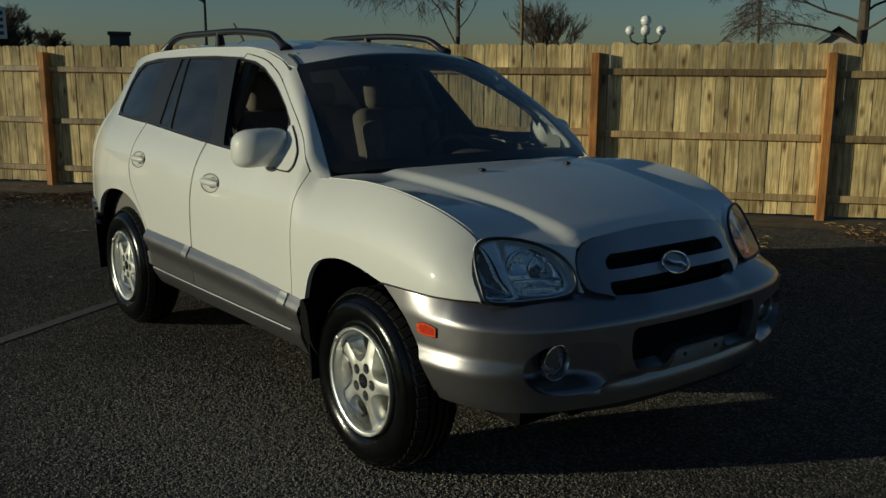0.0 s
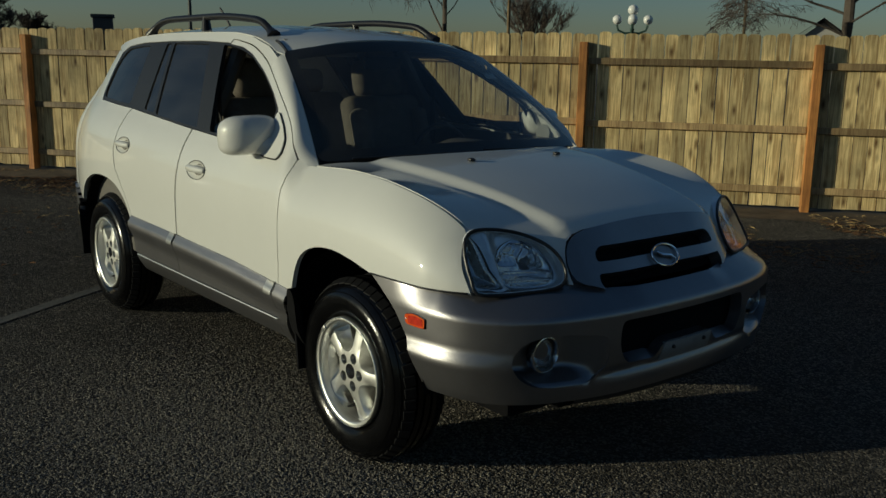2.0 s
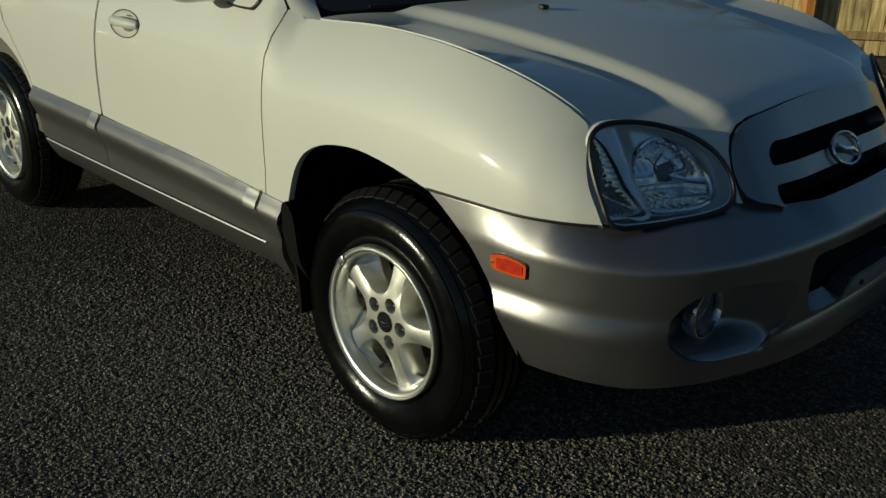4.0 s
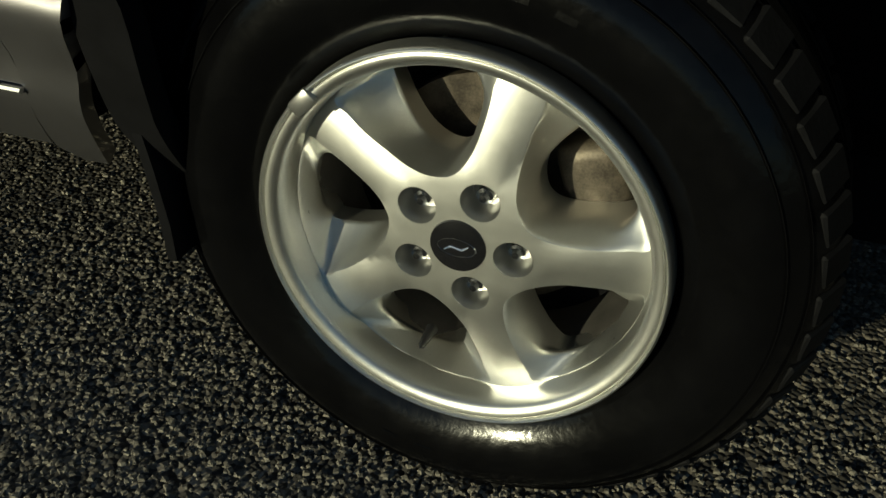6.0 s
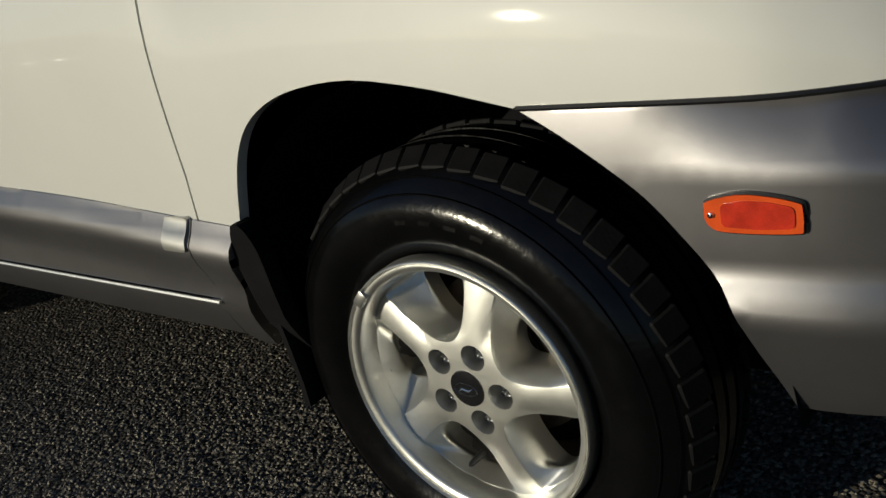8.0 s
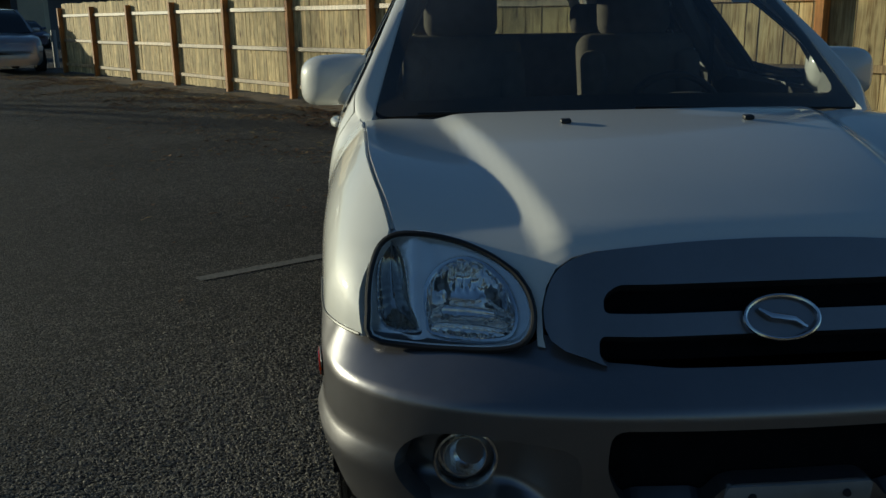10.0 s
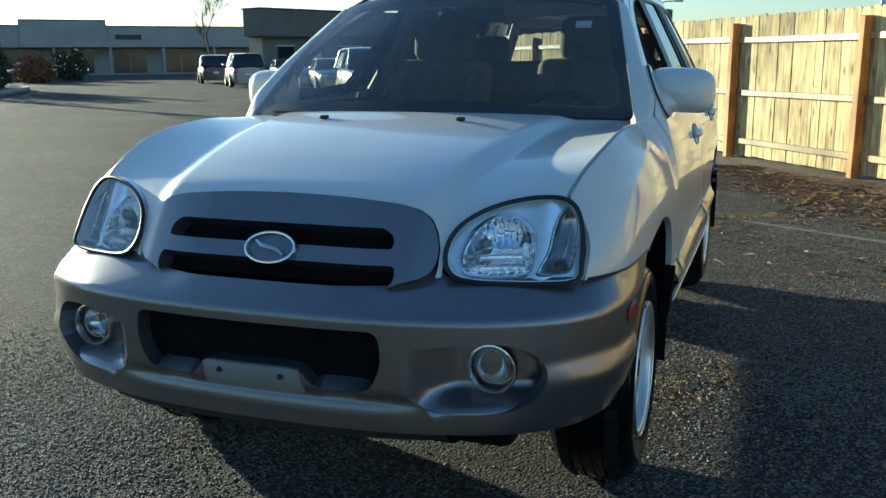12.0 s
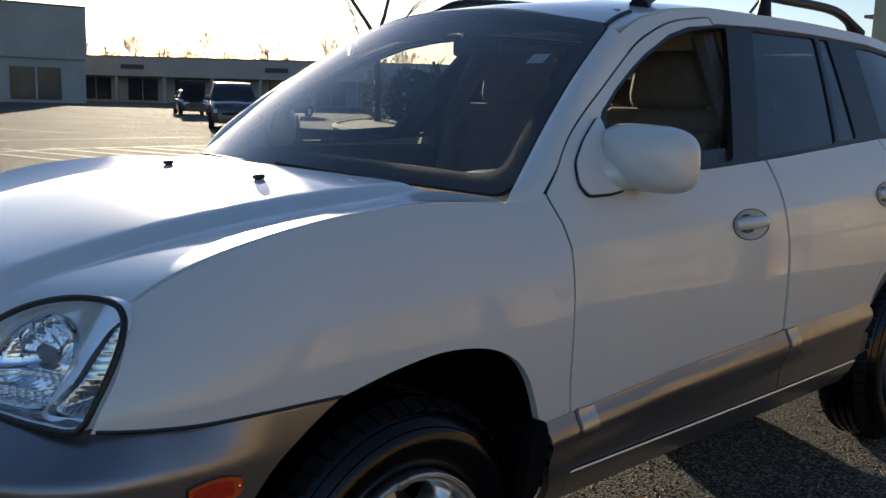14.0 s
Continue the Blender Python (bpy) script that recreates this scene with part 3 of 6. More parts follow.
# ---------------------------------------------------------------- the car: its surfaces
half_width = curve((-3.6, .60), (-3.35, .765), (-3.1, .845), (-2.85, .885), (-2.5, .902), (-1.6, .905), (-.6, .900), (0, .892), (.3, .878), (.45, .866), (.55, .832), (.64, .772))
hood_mid = curve((-.4, 1.150), (-.2, 1.143), (0, 1.124), (.2, 1.095), (.4, 1.056), (.56, 1.015), (.72, .968))
seam_y = curve((-.5, .776), (-.3, .775), (0, .768), (.2, .762), (.33, .748), (.40, .735), (.47, .722), (.53, .712))
crest_z = curve((-.5, 1.098), (-.3, 1.103), (-.1, 1.112), (.05, 1.106), (.2, 1.089), (.33, 1.060), (.40, 1.037), (.47, 1.006), (.53, .976))
belt = curve((-3.4, 1.26), (-2.9, 1.245), (-2.3, 1.222), (-1.5, 1.170), (-1.1, 1.150), (-.7, 1.142), (-.42, 1.125))
roof_mid = curve((-3.4, 1.60), (-3.1, 1.642), (-2.6, 1.672), (-1.9, 1.690), (-1.4, 1.672), (-1.05, 1.640), (-.8, 1.595))
D_LINE = [(-.365, 1.128), (-.50, 1.240), (-.70, 1.392), (-.88, 1.500), (-1.05, 1.572), (-1.25, 1.616), (-1.5, 1.638), (-2.1, 1.643), (-2.65, 1.630), (-3.0, 1.600), (-3.12, 1.574)]
d_height = curve(*[(x, z) for x, z in reversed(D_LINE)])


def falloff(y):
    y = abs(y)
    return 0.8 * max(0, min(y, .45) - .2) ** 2 + 0.4 * max(0, y - .45)


def front_x(y, z):
    return .812 - .62 * max(0, z - .77) - falloff(y)


def hood_z(x, y):
    """The hood's top: a raised middle, a crease, and a channel that climbs to the wing's crest."""
    y = abs(y)
    crease = .40 + .15 * min(1, max(0, (.65 - x) / .95))
    low = lambda v: hood_mid(x) - .040 * (min(v, crease + .04) / .75) ** 2.4 - .024 * ease(crease - .03, crease + .04, v) * ease(-.42, -.1, x)
    ys = seam_y(x)
    lift = crest_z(x) - low(ys)
    return low(y) + lift * min(1.1, max(0, (y - crease) / (ys - crease))) ** 1.7


NOSE = {}


def nose(y):
    """Where the hood's top meets the slope of the nose, at a distance y from the middle."""
    k = round(abs(y), 3)
    if k not in NOSE:
        lo, hi = .78, 1.05
        for _ in range(30):
            z = (lo + hi) / 2
            lo, hi = (z, hi) if hood_z(front_x(k, z), k) > z else (lo, z)
        NOSE[k] = (front_x(k, lo), lo)
    return NOSE[k]


def hood_raw(a, y):
    xi, zi = nose(y)
    rise = zi - .78
    if a < rise:
        return front_x(y, .78 + a), .78 + a
    x = xi - (a - rise)
    return x, hood_z(x, y)


def hood(a, y):
    """The hood: a runs up the nose and back over the top to the cowl."""
    w = ((-3, .05), (-2, .12), (-1, .2), (0, .26), (1, .2), (2, .12), (3, .05))
    pts = [(k, hood_raw(a + j * .026, y)) for j, k in w]
    return (sum(k * p[0] for k, p in pts), y, sum(k * p[1] for k, p in pts))


def hood_a(y, z=None, x=None):
    xi, zi = nose(y)
    return z - .78 if z is not None else zi - .78 + xi - x


def seam_z(x):
    y = seam_y(x)
    return hood(hood_a(y, x=x), y)[2]


def side_y(x, z):
    w = half_width(x)
    zs = belt(x)
    ys = .86 - .553 * (zs - 1.08) - max(0, .905 - w)
    k = ease(-.48, -.36, x)
    if k > 0:
        zs, ys = zs + (seam_z(max(x, -.45)) - zs) * k, ys + (seam_y(x) + .004 - ys) * k
    if z > zs:
        return ys - .553 * (z - zs) + .05 * (z - zs) * max(0, d_height(x) - z) * 2
    if z > .75:
        return w - (w - ys) * ((z - .75) / (zs - .75)) ** 3.0
    return w - (.012 * ((.75 - z) / .25) ** 2 if z > .46 else .016 + 1.1 * (.46 - z) ** 1.5 + .2 * (.46 - z))


def side(x, z):
    return (x, side_y(x, z), z)


def glazing(x, z):
    return (x, side_y(x, z) - .008, z)


PLAN = spline([(.912, 0), (.906, .2), (.884, .40), (.838, .585), (.76, .735), (.665, .822), (.56, .862), (.44, .878), (.30, .884), (.16, .886)], 8)
PLAN_S = [0.0]
for p0, p1 in zip(PLAN, PLAN[1:]):
    PLAN_S.append(PLAN_S[-1] + math.dist(p0, p1))


def plan(s):
    t = min(PLAN_S[-1] - 1e-6, max(0, abs(s)))
    i = max(0, int(np.searchsorted(PLAN_S, t, side="right")) - 1)
    f = (t - PLAN_S[i]) / (PLAN_S[i + 1] - PLAN_S[i])
    (x0, y0), (x1, y1) = PLAN[i], PLAN[i + 1]
    j, k = max(0, i - 1), min(len(PLAN) - 1, i + 2)
    ta, tb = Vector((x1 - PLAN[j][0], y1 - PLAN[j][1])), Vector((PLAN[k][0] - x0, PLAN[k][1] - y0))
    d = (ta.normalized() * (1 - f) + tb.normalized() * f).normalized()
    return x0 + (x1 - x0) * f, y0 + (y1 - y0) * f, d.y, -d.x


def s_of_y(y):
    return float(np.interp(y, [p[1] for p in PLAN], PLAN_S))


def s_of_x(x):
    return float(np.interp(-x, [-p[0] for p in PLAN], PLAN_S))


def bumper(s, z):
    x, y, nx, ny = plan(s)
    t = abs(s)
    shelf = .135 - .035 * ease(.34, .2, t) if t < .34 else .135 - .095 * ease(.78, 1.05, t) - .033 * ease(1.05, 1.25, t)
    d = shelf * max(0, (min(z, .787) - .708) / .079) ** 1.22 + 1.1 * max(0, z - .787)
    d += .018 * max(0, (.64 - z) / .2) ** 2
    chin = ease(.56, .30, t)
    d += .02 * ease(.535, .50, z) * chin - .036 * ease(.492, .474, z) * chin
    corner = ease(.62, .90, t)
    d += (.20 * max(0, .556 - z) - .017 * ease(.612, .560, z)) * corner
    d += .5 * max(0, .44 - z) ** 1.3
    p = (x - nx * d, y - ny * d, z)
    return p if s >= 0 else (p[0], -p[1], p[2])


def recess(s, z):
    """The pocket round a fog lamp: level with the bumper at its inner end, deep at the lamp."""
    x, y, nx, ny = plan(s)
    px, py, _ = bumper(abs(s), z)
    d = .082 * ease(.392, .53, abs(s)) * ease(.480, .540, z)
    return (px - d, (py - d * .1) * (1 if s >= 0 else -1), z)


def shield(u, v):
    """The windscreen: u across from -1 to 1, v from the cowl up to the roof."""
    c = 1 - u * u
    low = Vector((-.352 + .15 * c, .752 * u, 1.100 + .022 * c))
    top = Vector((-.925 + .06 * c, .585 * u, 1.548 + .060 * c))
    p = low.lerp(top, v)
    return p + Vector((.62, 0, .78)) * .022 * math.sin(math.pi * v)


def roof(x, y):
    yd = side_y(x, d_height(x)) - .006
    return (x, y, roof_mid(x) - (roof_mid(x) - d_height(x)) * (abs(y) / yd) ** 2.6)


ARCH = spline([(-.366, .575), (-.342, .616), (-.323, .668), (-.297, .725), (-.260, .770), (-.206, .802), (-.136, .821), (-.04, .828), (.065, .815), (.138, .799), (.195, .785)], 3)
ARCH_FRONT = spline([(.195, .783), (.25, .752), (.305, .715), (.345, .682), (.385, .635), (.418, .590), (.434, .555), (.449, .515), (.465, .475), (.478, .436)], 3) + [(.50, .434), (.53, .434), (.57, .434)]
ARCH_REAR = spline([(-2.035, .47), (-2.06, .60), (-2.13, .72), (-2.28, .806), (-2.48, .838), (-2.70, .818), (-2.88, .740), (-2.99, .60), (-3.01, .47)], 4)
GLASS_EDGE = [(-.665, 1.205), (-.672, 1.262), (-.715, 1.308), (-.81, 1.368), (-.915, 1.425), (-1.0, 1.466), (-1.17, 1.534), (-1.30, 1.566), (-1.48, 1.588), (-1.8, 1.598), (-2.2, 1.598), (-2.6, 1.590), (-2.84, 1.570), (-2.93, 1.535), (-2.945, 1.45), (-2.915, 1.30), (-2.88, 1.248)]
BELT_EDGE = [(-2.35, 1.226), (-2.1, 1.212), (-1.5, 1.175), (-1.1, 1.155), (-.75, 1.150)]
DOOR_LINE = [(-.428, 1.118), (-.470, 1.170), (-.545, 1.238), (-.640, 1.300), (-.757, 1.366), (-.935, 1.467), (-1.045, 1.518), (-1.208, 1.570), (-1.40, 1.598)]
DOOR_EDGE = [tuple(p) for p in spline(DOOR_LINE, 4)]
CLAD_TOP = curve((-2.1, .670), (-1.51, .660), (-.886, .643), (-.534, .621), (-.45, .615), (-.34, .608))


def oval(x, z, rx, rz, n=32):
    return [(x + rx * math.cos(2 * math.pi * k / n), z + rz * math.sin(2 * math.pi * k / n)) for k in range(n)]


# ---------------------------------------------------------------- the car: its panels
suv = thing("sport_utility_vehicle", "white sport utility vehicle with grey lower cladding, parked on asphalt", "car")

SAIL = rounded([(-.522, 1.135), (-.535, 1.185), (-.60, 1.240), (-.688, 1.296), (-.69, 1.118), (-.62, 1.110), (-.54, 1.110)], .022)
for sgn in (1, -1):
    fender = [(.622, .782), (.195, .786)] + ARCH[::-1] + [(-.364, .590), (-.445, .614), (-.437, .69), (-.440, .81), (-.444, .93), (-.446, 1.0), (-.438, 1.05), (-.429, 1.09), (-.4262, 1.118), (-.41, 1.118), (-.395, 1.110)]
    fender += [(x, seam_z(x) - .003) for x in np.linspace(-.38, .515, 42)] + [(.535, .955), (.552, .915), (.578, .866), (.606, .818)]
    panel("fender", fender, side, WHITE, suv, sgn=sgn, thick=.02, label="white painted front wing")
    fd = [(-.450, .612), (-.442, .69), (-.445, .81), (-.449, .93), (-.451, 1.0), (-.443, 1.05), (-.433, 1.09), (-.430, 1.118)]
    fd += DOOR_EDGE[1:] + [(-1.43, 1.599), (-1.44, 1.580)] + GLASS_EDGE[7::-1] + [(-.75, 1.150), (-1.1, 1.155), (-1.42, 1.171), (-1.436, 1.05), (-1.44, .93), (-1.44, .66)]
    door = panel("front_door", fd, side, WHITE, suv, holes=[oval(-1.235, .998, .098, .043)], sgn=sgn, thick=.025, label="white front door with its window wound down")
    rd = [(-1.455, .66), (-1.455, .93), (-1.45, 1.05), (-1.435, 1.172), (-1.5, 1.175), (-2.1, 1.212), (-2.30, 1.224), (-2.33, 1.10), (-2.33, 1.00), (-2.28, .90), (-2.17, .80), (-2.09, .72), (-2.05, .65)]
    rdoor = panel("rear_door", rd, side, WHITE, suv, holes=[oval(-2.20, 1.034, .098, .043)], sgn=sgn, thick=.025, label="white rear door")
    qp = [(-2.055, .64), (-2.095, .72), (-2.175, .80), (-2.29, .90), (-2.342, 1.0), (-2.342, 1.1), (-2.312, 1.226), (-2.35, 1.226), (-2.88, 1.248), (-2.915, 1.30), (-2.945, 1.45), (-2.93, 1.535), (-3.075, 1.548), (-3.14, 1.38), (-3.19, 1.2), (-3.20, 1.0), (-3.20, .70), (-3.0, .62)]
    qp += [p for p in ARCH_REAR[::-1] if p[1] > .63]
    panel("quarter_panel", qp, side, WHITE, suv, sgn=sgn, thick=.02, label="white rear quarter panel")
    rim = [(x, z - .003) for x, z in ((-.925, 1.522), (-.99, 1.550), *D_LINE[4:])] + [(-3.085, 1.555), (-2.93, 1.535), (-2.84, 1.570), (-2.6, 1.590), (-2.2, 1.598), (-1.8, 1.598), (-1.48, 1.588), (-1.45, 1.584), (-1.44, 1.604)] + [(x + .003, z + .005) for x, z in DOOR_EDGE[:19:-1]]
    panel("roof_side_frame", rim, side, WHITE, suv, sgn=sgn, thick=.02)
    # screen pillar, from the cowl up to the roof
    rows = []
    for i in range(25):
        f = i / 24
        a = Vector(shield(1, f * .975)) + Vector((0, .003, 0))
        j = f * 20
        k = int(min(19, j))
        dx, dz = Vector(DOOR_EDGE[k]).lerp(Vector(DOOR_EDGE[k + 1]), j - k)
        b = Vector(side(dx + .004, dz + .003))
        n = Vector((.45, .75, .35)).normalized()
        rows.append([a - Vector((.01, .015, .015))] + [a.lerp(b, t) + n * .016 * math.sin(math.pi * t) * ease(-.1, .25, f) for t in (0, .15, .35, .55, .75, .9, 1)] + [b - Vector((0, .02, .004))])
    rows.insert(0, [p + Vector((.030, -.004, -.035)) for p in rows[0]])
    part("screen_pillar", flip(skin(rows), sgn), WHITE, suv, sharp=60)

    # glazing and its black surround
    glasses = {
        "front": rounded([(-.735, 1.302), (-.82, 1.360), (-.98, 1.444), (-1.17, 1.520), (-1.31, 1.553), (-1.42, 1.568), (-1.525, 1.577), (-1.25, 1.172), (-.95, 1.164), (-.70, 1.185)], .02),
        "rear": rounded([(-1.69, 1.580), (-2.148, 1.585), (-1.958, 1.213), (-1.40, 1.180)], .02),
        "light": rounded([(-2.180, 1.584), (-2.250, 1.582), (-2.138, 1.230), (-1.990, 1.219)], .012),
        "quarter": rounded([(-2.475, 1.572), (-2.64, 1.567), (-2.83, 1.552), (-2.90, 1.50), (-2.925, 1.42), (-2.905, 1.31), (-2.870, 1.266), (-2.375, 1.244)], .025),
    }
    surround = [(x - .0, z) for x, z in GLASS_EDGE] + BELT_EDGE
    panel("window_surround", surround, glazing, TRIM, suv, holes=list(glasses.values()), sgn=sgn, thick=.02, off=.002, label="black window surround and pillars")
    strip = panel("window_pane", [(-1.262, 1.215), (-.99, 1.200), (-.72, 1.212), (-.70, 1.16), (-1.25, 1.16)], glazing, GLASS, suv, sgn=sgn, thick=.004, off=-.012, label="clear glass wound almost down")
    strip.visible_shadow = False
    for key, mat in (("rear", DARKGLASS), ("light", DARKGLASS), ("quarter", DARKGLASS)):
        panel("window_pane", glasses[key], glazing, mat, suv, sgn=sgn, thick=.004, off=-.004, label="dark tinted side glass").visible_shadow = False
    # mirror sail plate
    panel("mirror_base", SAIL, side, WHITE, suv, sgn=sgn, thick=.03, off=.010)
    part("base_seal", flip(tube([Vector(side(x, z)) + Vector((0, .003, 0)) for x, z in SAIL], .004, 6, closed=True), sgn), TRIM, suv)
    # cladding along the doors
    for name, x0, x1 in (("fender_cladding", -.356, -.458), ("front_door_cladding", -.462, -1.449), ("rear_door_cladding", -1.454, -2.035)):
        pts = [(x, CLAD_TOP(x)) for x in np.linspace(x0, x1, 12)] + [(x, .468) for x in np.linspace(x1, x0, 12)]
        if name == "fender_cladding":
            pts = pts[:12] + [(-.461, .50), (-.464, .45), (-.486, .370), (-.465, .350), (-.430, .352), (-.412, .40), (-.388, .48), (-.366, .56)]
        if name == "rear_door_cladding":
            pts = [(x, CLAD_TOP(x)) for x in np.linspace(x0, -2.055, 12)] + [(-2.035, .48)] + [(x, .468) for x in np.linspace(-2.03, x0, 12)]
        panel(name, pts, side, SILVER, suv, sgn=sgn, step=.018, thick=.02, label="silver grey ribbed cladding strip",
              add=lambda x, z: .004 + .024 * ease(0, .045, CLAD_TOP(x) - z) - .022 * ease(.045, .13, CLAD_TOP(x) - z))
    for x in (-.496, -1.487):
        pts = [(x - .030, CLAD_TOP(x) + .002), (x + .030, CLAD_TOP(x) + .002), (x + .030, CLAD_TOP(x) - .05), (x - .030, CLAD_TOP(x) - .05)]
        panel("cladding_clip", rounded(pts, .006), side, CLIP, suv, sgn=sgn, step=.012, thick=.03, add=lambda u, z: .010 + .022 * ease(0, .04, CLAD_TOP(u) - z), label="bright cladding end clip")
    panel("rocker_panel", [(-.460, .460), (-2.03, .460), (-2.02, .375), (-.489, .375)], side, SILVER, suv, sgn=sgn, step=.02, thick=.03, off=.006, label="silver grey sill panel")
    for name, line in (("front_jamb", [(-1.4475, z) for z in np.linspace(.66, 1.165, 10)]), ("rear_jamb", [(-2.052, .645), (-2.092, .72), (-2.172, .80), (-2.285, .90), (-2.336, 1.0), (-2.336, 1.1), (-2.306, 1.222)])):
        part(name, flip(skin([[Vector(side(x + dx, z)) - Vector((0, .007, 0)) for x, z in line] for dx in (-.012, .012)]), sgn), WHITE, suv)
    # seal behind the gap between wing, screen pillar and front door
    line = [(-.4475, .612), (-.4395, .69), (-.4425, .81), (-.4465, .93), (-.4485, 1.0), (-.4405, 1.05), (-.431, 1.09), (-.429, 1.118)] + DOOR_EDGE[1:22]
    rows = []
    for i, (x, z) in enumerate(line):
        d = (Vector(line[min(i + 1, len(line) - 1)]) - Vector(line[max(i - 1, 0)])).normalized()
        rows.append([Vector(side(x - d.y * w, z + d.x * w)) - Vector((0, .007, 0)) for w in (-.014, 0, .014)])
    part("door_seal", flip(skin(rows), sgn), TRIM, suv, "black rubber door seal")
    part("sill_backing", flip(skin([[Vector(side(x, z)) - Vector((0, .002, 0)) for z in (.375, .42, .46, .50, .55, .59)] for x in (-.43, -.46, -.50)]), sgn), SILVER, suv)
    # Sun caught on the sill's top edge, added as a strip of brighter metal.
    part("sill_glint", flip(tube([Vector(side(x, .461)) + Vector((0, .010, 0)) for x in np.linspace(-.462, -2.0, 20)], .0035, 6), sgn), ALLOY, suv, "thin brighter strip standing for sun caught on the sill edge")
    part("cowl_corner", flip(block(-.43, -.29, .70, .772, 1.04, 1.088, .01), sgn), WHITE, suv)
    # handles: a round dish with a bar across it
    for x, z, own in ((-1.235, .998, door), (-2.20, 1.034, rdoor)):
        rows = []
        for f in (0, .25, .5, .7, .85, .95, 1):
            rows.append([(u, side_y(u, v) + .0005 - .020 * (1 - f ** 2.5), v) for u, v in oval(x, z, .098 * f + 1e-4, .043 * f + 1e-4)])
        part("handle_dish", flip(skin(rows, closed=True), sgn), WHITE, own, "hollow oval dish behind the handle")
        part("handle_seal", flip(tube([(u, side_y(u, v) + .001, v) for u, v in oval(x, z, .098, .043)], .0015, 6, closed=True, up=(0, 1, 0)), sgn), TRIM, own)
        # Dark ovals laid in the white dish stand for the shade beside the bar.
        for up in (-1, 1):
            dark = oval(x, z + .003 + up * .0245, .046, .0070, 20)
            part("finger_shade", flip(skin([[(u + (x - u) * g, side_y(u, v) - .014, v + (z + .003 + up * .0245 - v) * g) for u, v in dark] for g in (0, .9)], closed=True), sgn), CABIN, own)
        pts = []
        for k in range(11):
            u = x - .092 + .184 * k / 10
            pts.append((u, side_y(u, z) + .002 + .014 * math.sin(math.pi * k / 10), z + .004 + .003 * math.sin(math.pi * k / 10)))
        part("handle", flip(tube(pts, [.010, .014] + [.017] * 7 + [.015, .011], 12), sgn), WHITE, own, "white pull handle")
    for x0, x1 in ((.615, .20),):
        part("bumper_seam", flip(tube([Vector(side(x, .785)) + Vector((0, .001, 0)) for x in np.linspace(x0, x1, 14)], .0035, 6), sgn), TRIM, suv)
    # door mirror
    rows = []
    for i in range(15):
        f = i / 14
        th = math.pi * (f - .5)
        x = -.722 + .080 * math.sin(th)
        k = max(.02, math.cos(th)) ** .55
        wy, wz = .121 * k, .083 * k
        ring = []
        for j in range(28):
            t = 2 * math.pi * j / 28
            c, s = math.cos(t), math.sin(t)
            ring.append((x - .035 * (c * .5 + .5) * k, .866 + wy * math.copysign(abs(c) ** .52, c), 1.197 + wz * math.copysign(abs(s) ** .58, s) - .010 * c))
        rows.append(ring)
    b = skin(rows, closed=True)
    b.faces.new(list(b.verts)[:28])
    b.faces.new(list(b.verts)[-28:])
    mirror = part("door_mirror", flip(b, sgn), WHITE, suv, "white door mirror housing", sharp=70)
    part("mirror_arm", flip(tube([(-.62, .775, 1.152), (-.645, .80, 1.152), (-.695, .85, 1.160)], [.048, .042, .04], 14, squash=.75, up=(1, 0, 0)), sgn), WHITE, mirror)
    part("mirror_glass", flip(move(block(-.003, .003, -.086, .086, -.056, .056, .003), pose(-.806, .860, 1.197, 0, 0, 4)), sgn), CHROME, mirror)

    # headlamp: lens, bowl, turn lamp and housing
    hl = spline([(.766, .784), (.771, .832), (.769, .868), (.761, .910), (.742, .950), (.708, .971), (.655, .974), (.600, .967), (.556, .955), (.517, .938), (.483, .914), (.462, .883), (.456, .845), (.467, .813), (.492, .793), (.540, .783), (.605, .779), (.685, .777)], 3, True)
    lamp_back = lambda y, z: (front_x(min(y, .60), .78) - .155 - .10 * max(0, y - .60) - .28 * (z - .78), y, z)
    on_front = lambda y, z: (front_x(y, z) + .012, y, z)
    lamp = panel("headlamp", hl, lamp_back, LAMPHOUSE, suv, sgn=sgn, thick=.004, label="clear headlamp with a round reflector bowl")
    wall = [[(front_x(y, z) + .006, y, z) for y, z in hl + hl[:1]], [lamp_back(y, z) for y, z in hl + hl[:1]]]
    part("lamp_wall", flip(skin(wall), sgn), LAMPHOUSE, lamp, sharp=80)
    panel("lamp_lens", hl, on_front, LENS, lamp, sgn=sgn, thick=0, step=.03).visible_shadow = False
    gasket = [Vector((front_x(y, z) + .010, y, z)) for y, z in hl]
    part("lamp_gasket", flip(tube(gasket, .0062, 8, closed=True, up=(1, .2, .4)), sgn), TRIM, lamp, "black seal round the lens")
    # bezel behind the lens, with a round bowl and a fluted turn lamp sunk into it
    turn = spline([(.746, .800), (.753, .862), (.749, .905), (.736, .934), (.717, .950), (.698, .928), (.689, .890), (.685, .845), (.672, .812), (.668, .792), (.710, .788)], 4, True)
    bowl = spline([(.506, .797), (.486, .822), (.487, .855), (.503, .891), (.535, .919), (.579, .929), (.624, .911), (.653, .877), (.660, .845), (.655, .812), (.644, .793), (.564, .788)], 4, True)
    bulbs = ((.524, .853), (.621, .865))
    panel("lamp_bezel", hl, lambda y, z: (front_x(y, z) - .030 + .018 * math.exp(-((y - .672) / .03) ** 2) + .10 * max(0, z - .90), y, z), BEZEL, lamp, holes=[bowl, turn], sgn=sgn, thick=.02, step=.02, label="pale chrome lamp bezel")

